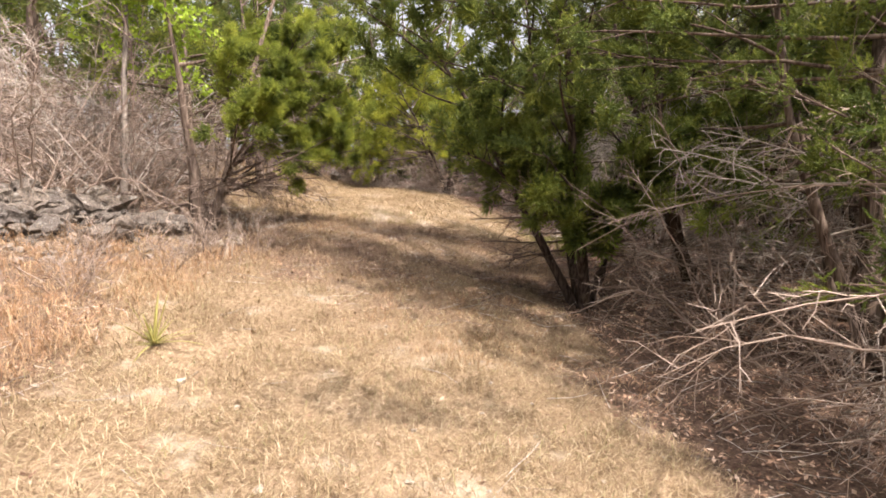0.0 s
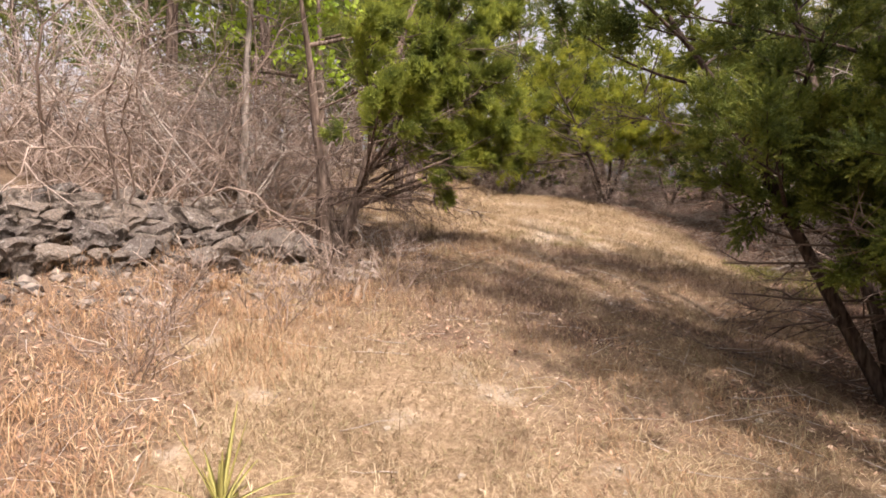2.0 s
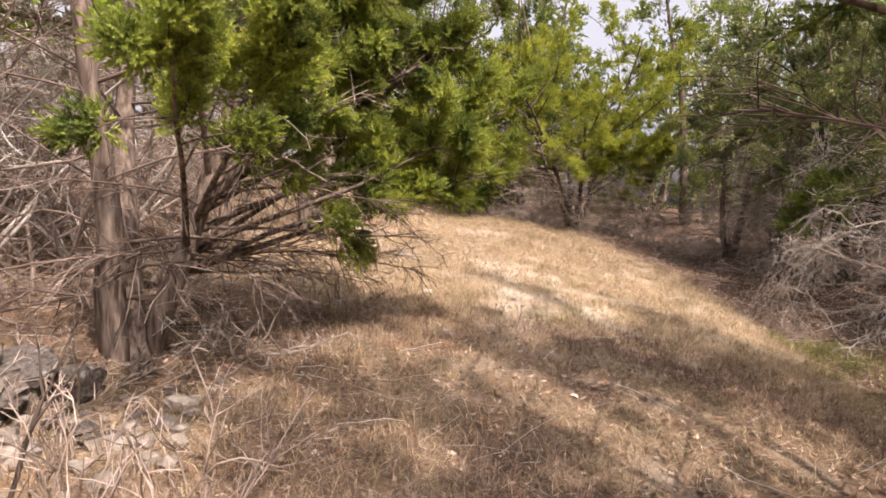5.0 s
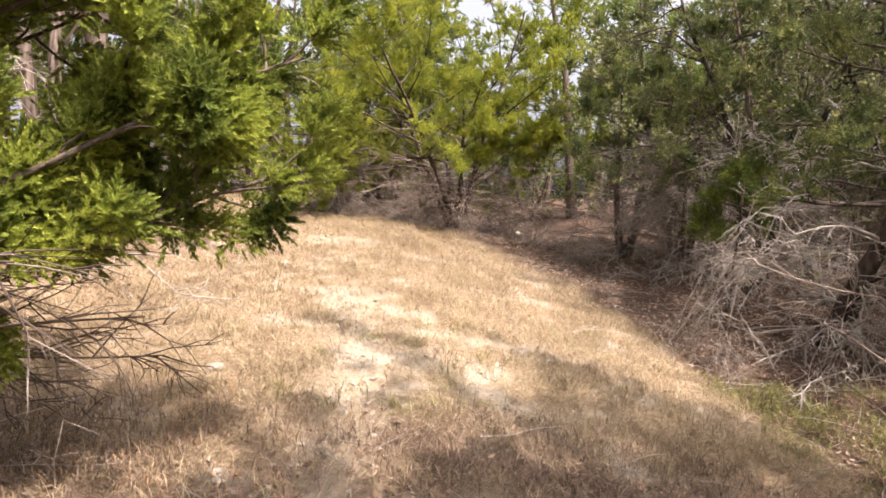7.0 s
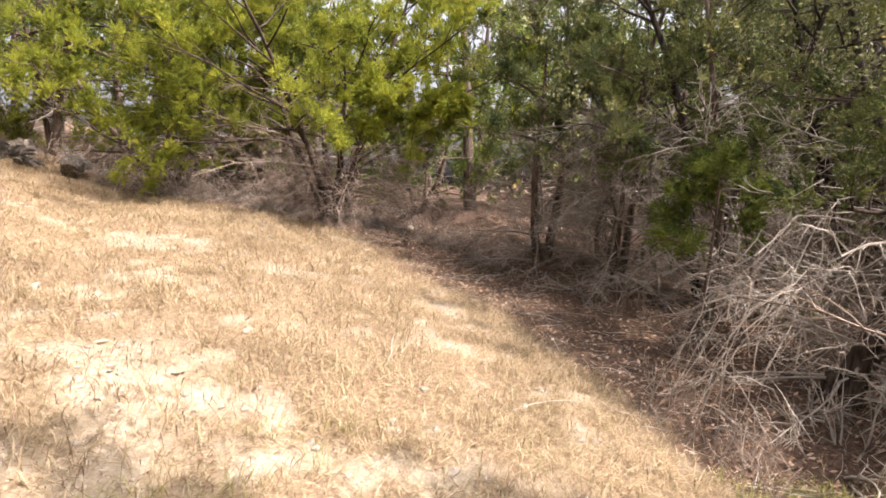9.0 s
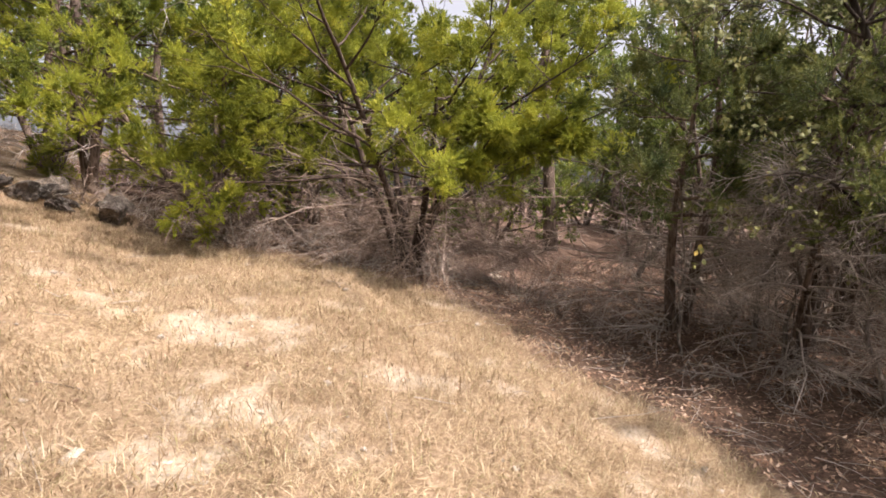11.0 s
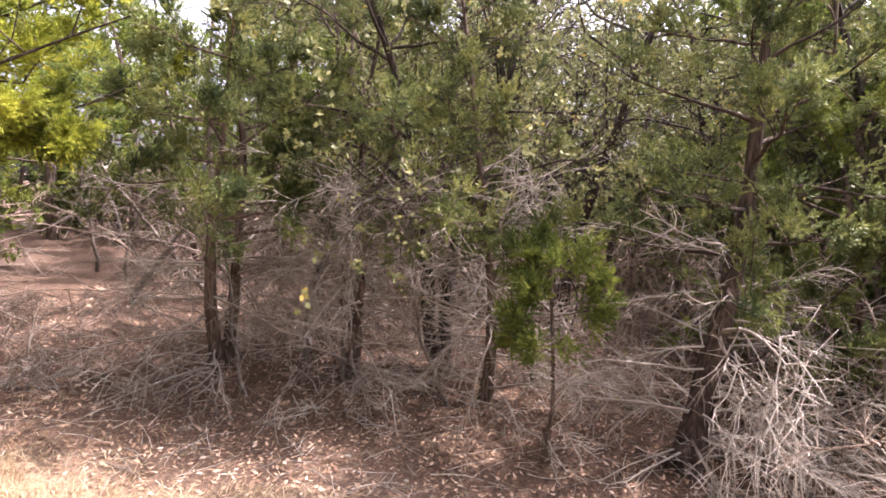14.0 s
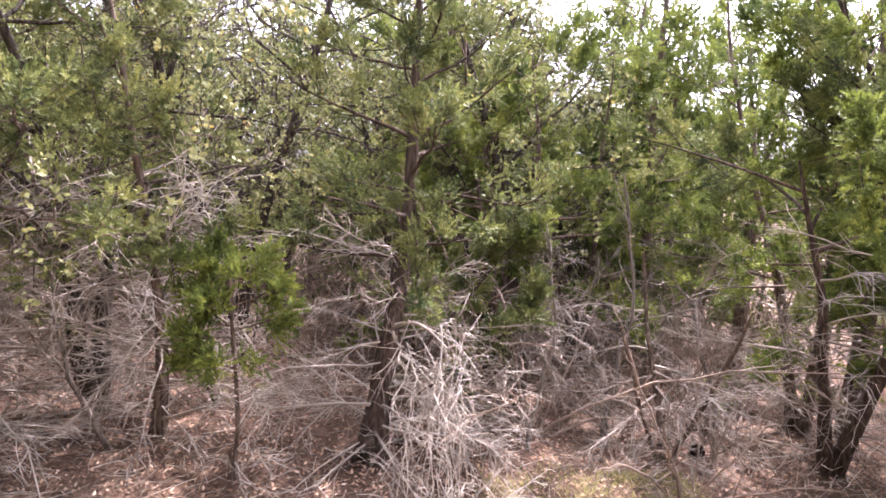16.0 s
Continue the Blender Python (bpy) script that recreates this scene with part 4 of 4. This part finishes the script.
for mat, count, lo, hi, label in ((M_ROCK, 420, -1.2, 1.3, "small broken pieces of dark grey limestone"), (M_RUBBLE, 420, -1.6, -0.1, "small greyish broken pieces of limestone")):
    f, off = rng.uniform(0, 1, count), rng.uniform(lo, hi, count)
    px = np.interp(f, [0, 0.45, 1], [-3.7, -4.3, -5.4]) - off * 0.85
    py = np.interp(f, [0, 0.45, 1], [7.7, 6.4, 4.4]) - off * 0.25 + rng.normal(0, 0.2, count)
    sz = 0.012 + 0.06 * rng.random(count) ** 2.5
    vv = pv[None] * (1 + 0.3 * rng.normal(0, 1, (count, len(pv), 1))) * sz[:, None, None] * [1, 1, 0.6] + np.stack([px, py, ground_z(px, py) + 0.3 * sz + 0.1 * smooth(-0.2, 0.7, off)], -1)[:, None]
    tagged(new("rubble", mesh_from("rubble", vv, pt[None] + (len(pv) * np.arange(count))[:, None, None], mat)), label + " below the ledge", "rubble", kind="stuff")


# ---------------------------------------------------------------- yucca, stump, weeds
def yucca(x, y, seed, leaves=26, long=0.4, label="yellow-green yucca with pointed leaves in dry grass"):
    rng = np.random.default_rng(seed)
    root = thing("yucca_plant", x, y, label, "plant")
    for k in range(leaves):
        a, e = k * 2.4, radians(rng.uniform(5, 50) if k % 3 else rng.uniform(48, 78))
        ln = long * rng.uniform(0.6, 1.15)
        d = np.array([math.cos(a) * math.cos(e), math.sin(a) * math.cos(e), math.sin(e)])
        side = np.array([-math.sin(a), math.cos(a), 0])
        n = 6
        f = np.linspace(0, 1, n)
        c = d * (f * ln)[:, None] + np.array([0, 0, -1]) * (0.28 * ln * (f ** 2) * math.cos(e))[:, None] + np.array([0, 0, 0.02])
        w = 0.011 * (1 - f ** 2.2) + 0.001
        up = np.cross(d, side)
        v = np.concatenate([c - side * w[:, None], c + side * w[:, None], c - up * (0.35 * w)[:, None]])
        t = []
        for q in range(n - 1):
            for u, s in ((0, 2), (2, 1), (1, 0)):
                t += [[u * n + q, s * n + q, s * n + q + 1], [u * n + q, s * n + q + 1, u * n + q + 1]]
        part("leaf", mesh_from("leaf", v, t, M_YUCCA, True), root)
    return root


yucca(-1.82, 4.0, 5, 20, 0.44)
yucca(-2.6, 2.9, 6, 18, 0.25, "small tuft of greenish yucca leaves in dry grass")


def stump(x, y):
    rng = np.random.default_rng(9)
    root = thing("tree_stump", x, y, "split pale tree stump with dark twigs in the grass", "stump")
    for k, (dx, dy, h, r) in enumerate(((0, 0, 0.15, 0.035), (0.06, 0.03, 0.19, 0.022), (-0.08, 0.02, 0.11, 0.045), (-0.16, 0.0, 0.10, 0.04))):
        t = Tubes()
        t.add(np.array([[dx, dy, -0.05], [dx + 0.01, dy, h * 0.5], [dx + 0.035, dy + 0.02, h]]), r, r * 0.35, 8)
        part("splinter", t.mesh("splinter", M_CUTWOOD if k < 2 else M_BARK, 0.5, rng), root)
    return root


stump(-2.4, 6.78)


def fallen(name, label, ends, r, mat, forks=()):
    """A stem lying on or stuck in the ground, with side branches (share along it, way)."""
    rng = np.random.default_rng(int(100 * abs(ends[0][0])))
    x, y = ends[0][:2]
    root = thing(name, x, y, label, "branch")
    pts = np.array([[p[0] - x, p[1] - y, gz(p[0], p[1]) + p[2] - gz(x, y)] for p in ends])
    f = np.linspace(0, 1, 9)
    line = np.stack([np.interp(f, np.linspace(0, 1, len(pts)), pts[:, k]) for k in range(3)], -1) + rng.normal(0, 0.35 * r, (9, 3))
    t = Tubes()
    t.add(line, r, r * 0.55, 8)
    part("stem", t.mesh("stem", mat, 0.3, rng), root)
    for share, way in forks:
        p, d = along(line, share)
        t = Tubes()
        t.add(grow(rng, p, unit(np.array(way)), np.linalg.norm(way), 6, 0.08), r * 0.6, r * 0.2, 5)
        part("side_branch", t.mesh("side_branch", mat), root)


fallen("fallen_log", "dark fallen juniper log lying in the leaf litter", ((4.0, 9.75, 0.07), (4.6, 9.3, 0.08), (5.3, 8.75, 0.07)), 0.07, M_DARKBARK, ((0.5, (0.1, 0.3, 0.2)),))
fallen("fallen_log", "thin dark fallen juniper log lying in the leaf litter", ((4.2, 9.9, 0.05), (4.8, 9.6, 0.2), (5.5, 9.2, 0.3)), 0.045, M_DARKBARK, ((0.6, (0.1, -0.2, 0.3)),))
fallen("bare_sapling", "thin dark bare sapling with crooked stem in the grass", ((-2.74, 6.96, 0.0), (-2.75, 6.98, 0.2), (-2.68, 7.03, 0.45), (-2.62, 7.06, 0.6)), 0.011, M_DARKBARK, ((0.6, (0.15, 0.05, 0.3)), (0.8, (-0.15, 0.1, 0.25)), (0.9, (0.05, 0.1, 0.3))))
fallen("forked_branch", "pale bare forked branch stuck in the grass", ((0.36, 18.66, 0.0), (0.30, 18.72, 0.3), (0.22, 18.8, 0.62)), 0.014, M_DEADWOOD, ((0.35, (0.22, 0.05, 0.25)), (0.5, (-0.2, 0.0, -0.3)), (0.75, (0.15, 0.1, 0.2))))
weeds = [bare_shrub(60 + k, 0.55, 0.28, 9, "dry upright weed stalks in the grass", "dry_weed", M_BROWNTWIG, 4, 0.05, 0.004) for k in range(2)]
spread_copies(weeds, [(-2.75, 6.6), (-2.5, 6.95), (-3.3, 5.4), (-3.0, 4.9), (-3.6, 6.3), (-2.9, 7.3), (-3.3, 6.8), (-2.2, 7.2), (-3.8, 4.6), (-2.7, 5.9), (2.0, 13.3), (2.2, 12.6), (1.9, 12.2)], 61, 0.7, 1.2, "dry weeds")


# ---------------------------------------------------------------- grass, litter
def blades(px, py, lo, hi, tilt_lo, tilt_hi, wide, rng, lift=0.0):
    """Bent dry blades of two triangles each."""
    n = len(px)
    a, e, ln = rng.uniform(0, 6.283, n), np.radians(rng.uniform(tilt_lo, tilt_hi, n)), rng.uniform(lo, hi, n)
    d = np.stack([np.cos(a) * np.cos(e), np.sin(a) * np.cos(e), np.sin(e)], -1)
    s = np.stack([-np.sin(a), np.cos(a), 0 * a], -1) * (wide * rng.uniform(0.6, 1.4, n))[:, None]
    p = np.stack([px, py, ground_z(px, py) - 0.006 + lift], -1)
    mid = p + d * (0.6 * ln)[:, None]
    d2 = unit(d + np.stack([np.cos(a) * 0.7, np.sin(a) * 0.7, -0.55 + 0 * a], -1) * rng.uniform(0.2, 1.1, n)[:, None])
    tip = mid + d2 * (0.5 * ln)[:, None]
    v = np.stack([p, mid - s, mid + s, tip], 1)
    t = np.array([[0, 2, 1], [1, 2, 3]])[None] + 4 * np.arange(n)[:, None, None]
    return v.reshape(-1, 3), t.reshape(-1, 3)


rng = np.random.default_rng(90)
n = 1400000
px = rng.uniform(-7.6, 3.2, n)
py = 23.4 * rng.random(n) ** 1.15 - 2.4
lit, chk = litter(px, py), chalk(px, py)
bunch = 0.5 + 0.5 * waves(px, py, 5.5, 21)
keep = rng.random(n) < (1 - 0.93 * lit) * (1 - 0.85 * chk) * (0.28 + 0.7 * bunch) * smooth(-7.6, -5.4, px) * smooth(-2.4, 0.2, py)
px, py = px[keep], py[keep]
tagged(new("dry_grass", mesh_from("dry_grass", *blades(px, py, 0.05, 0.15, 3, 46, 0.0021, rng), M_GRASS)), "short matted straw-coloured dry grass", "grass", kind="stuff")


def tufts(name, label, mat, n, box, test, lo, hi, count, seed, wide=0.0022, rad=0.05):
    rng = np.random.default_rng(seed)
    cx, cy = rng.uniform(box[0], box[1], n), rng.uniform(box[2], box[3], n)
    ok = test(cx, cy, rng)
    cx, cy = np.repeat(cx[ok], count), np.repeat(cy[ok], count)
    cx, cy = cx + rng.normal(0, rad, len(cx)), cy + rng.normal(0, rad, len(cy))
    tagged(new(name, mesh_from(name, *blades(cx, cy, lo, hi, 24, 80, wide, rng), mat)), label, "grass", kind="stuff")


tufts("grass_tufts", "upright tufts of dry straw-coloured grass", M_GRASS, 4200, (-4.6, 2.4, 1.2, 19), lambda x, y, r: r.random(len(x)) < 0.75 * (1 - litter(x, y)), 0.06, 0.15, 30, 91, 0.0021, 0.07)
tufts("russet_grass", "taller russet dry grass below the rocks", M_REDGRASS, 480, (-4.7, -2.2, 3.2, 7.2), lambda x, y, r: r.random(len(x)) < 0.7 * (1 - smooth(0, 0.6, -4.2 + 0.2 * (6 - y) - x)), 0.10, 0.24, 30, 92, 0.002, 0.07)
tufts("brown_grass", "brownish grass tufts in the shade of the trees", M_REDGRASS, 900, (-2.4, 2.2, 4.5, 11), lambda x, y, r: r.random(len(x)) < 0.6 * (0.5 + waves(x, y, 1.8, 31)), 0.05, 0.13, 28, 93, 0.002, 0.08)
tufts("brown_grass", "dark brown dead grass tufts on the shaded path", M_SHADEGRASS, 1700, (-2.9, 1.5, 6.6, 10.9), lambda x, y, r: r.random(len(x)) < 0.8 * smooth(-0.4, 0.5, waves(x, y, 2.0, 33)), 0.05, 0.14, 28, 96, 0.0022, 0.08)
tufts("green_grass", "small patches of greenish grass on the bank", M_GREENGRASS, 700, (-4.5, 3.6, 1.5, 15), lambda x, y, r: r.random(len(x)) < smooth(0.5, 0.9, waves(x, y, 0.9, 41) + 0.5 * np.exp(-((x - 2.2) ** 2 + (y - 12.2) ** 2))), 0.07, 0.17, 24, 94)
tufts("green_grass", "greenish and straw-coloured grass at the foot of the bank", M_GREENGRASS, 420, (1.7, 3.4, 10.2, 12.3), lambda x, y, r: r.random(len(x)) < 0.25 + 0.6 * smooth(-0.2, 0.6, waves(x, y, 1.5, 43)), 0.06, 0.16, 26, 95, 0.0026, 0.07)

n = 120000
px, py = rng.uniform(-6.5, 8.5, n), rng.uniform(1.5, 21, n)
keep = rng.random(n) < np.clip(0.04 + litter(px, py), 0, 1)
px, py = px[keep], py[keep]
n = len(px)
a, s = rng.uniform(0, 6.283, n), rng.uniform(0.012, 0.031, n)
d = np.stack([np.cos(a), np.sin(a), rng.uniform(-0.3, 0.5, n)], -1)
w = np.stack([-np.sin(a), np.cos(a), rng.uniform(-0.5, 0.5, n)], -1) * 0.45
c = np.stack([px, py, ground_z(px, py) + rng.uniform(0.004, 0.02, n)], -1)
v = np.stack([c - d * s[:, None], c + w * s[:, None], c + d * s[:, None] + [0, 0, 0.006], c - w * s[:, None]], 1)
t = np.array([[0, 1, 2], [0, 2, 3]])[None] + 4 * np.arange(n)[:, None, None]
tagged(new("fallen_leaves", mesh_from("fallen_leaves", v, t, M_LITTER)), "dry brown fallen leaves under the trees", "leaf litter", kind="stuff")

sticks = Tubes()
px, py = rng.uniform(-6, 7, 12000), rng.uniform(1.5, 20.5, 12000)
keep = rng.random(12000) < 0.04 + 0.6 * litter(px, py)
for x, y in zip(px[keep], py[keep]):
    a = rng.uniform(0, 6.28)
    sticks.add(grow(rng, np.array([x, y, gz(x, y) + 0.01]), np.array([math.cos(a), math.sin(a), rng.uniform(-0.02, 0.12)]), rng.uniform(0.12, 0.55), 4, 0.14), rng.uniform(0.002, 0.005), 0.0015, 3)
tagged(new("fallen_twigs", sticks.mesh("fallen_twigs", M_DEAD)), "thin grey fallen twigs on the ground", "twigs", kind="stuff")
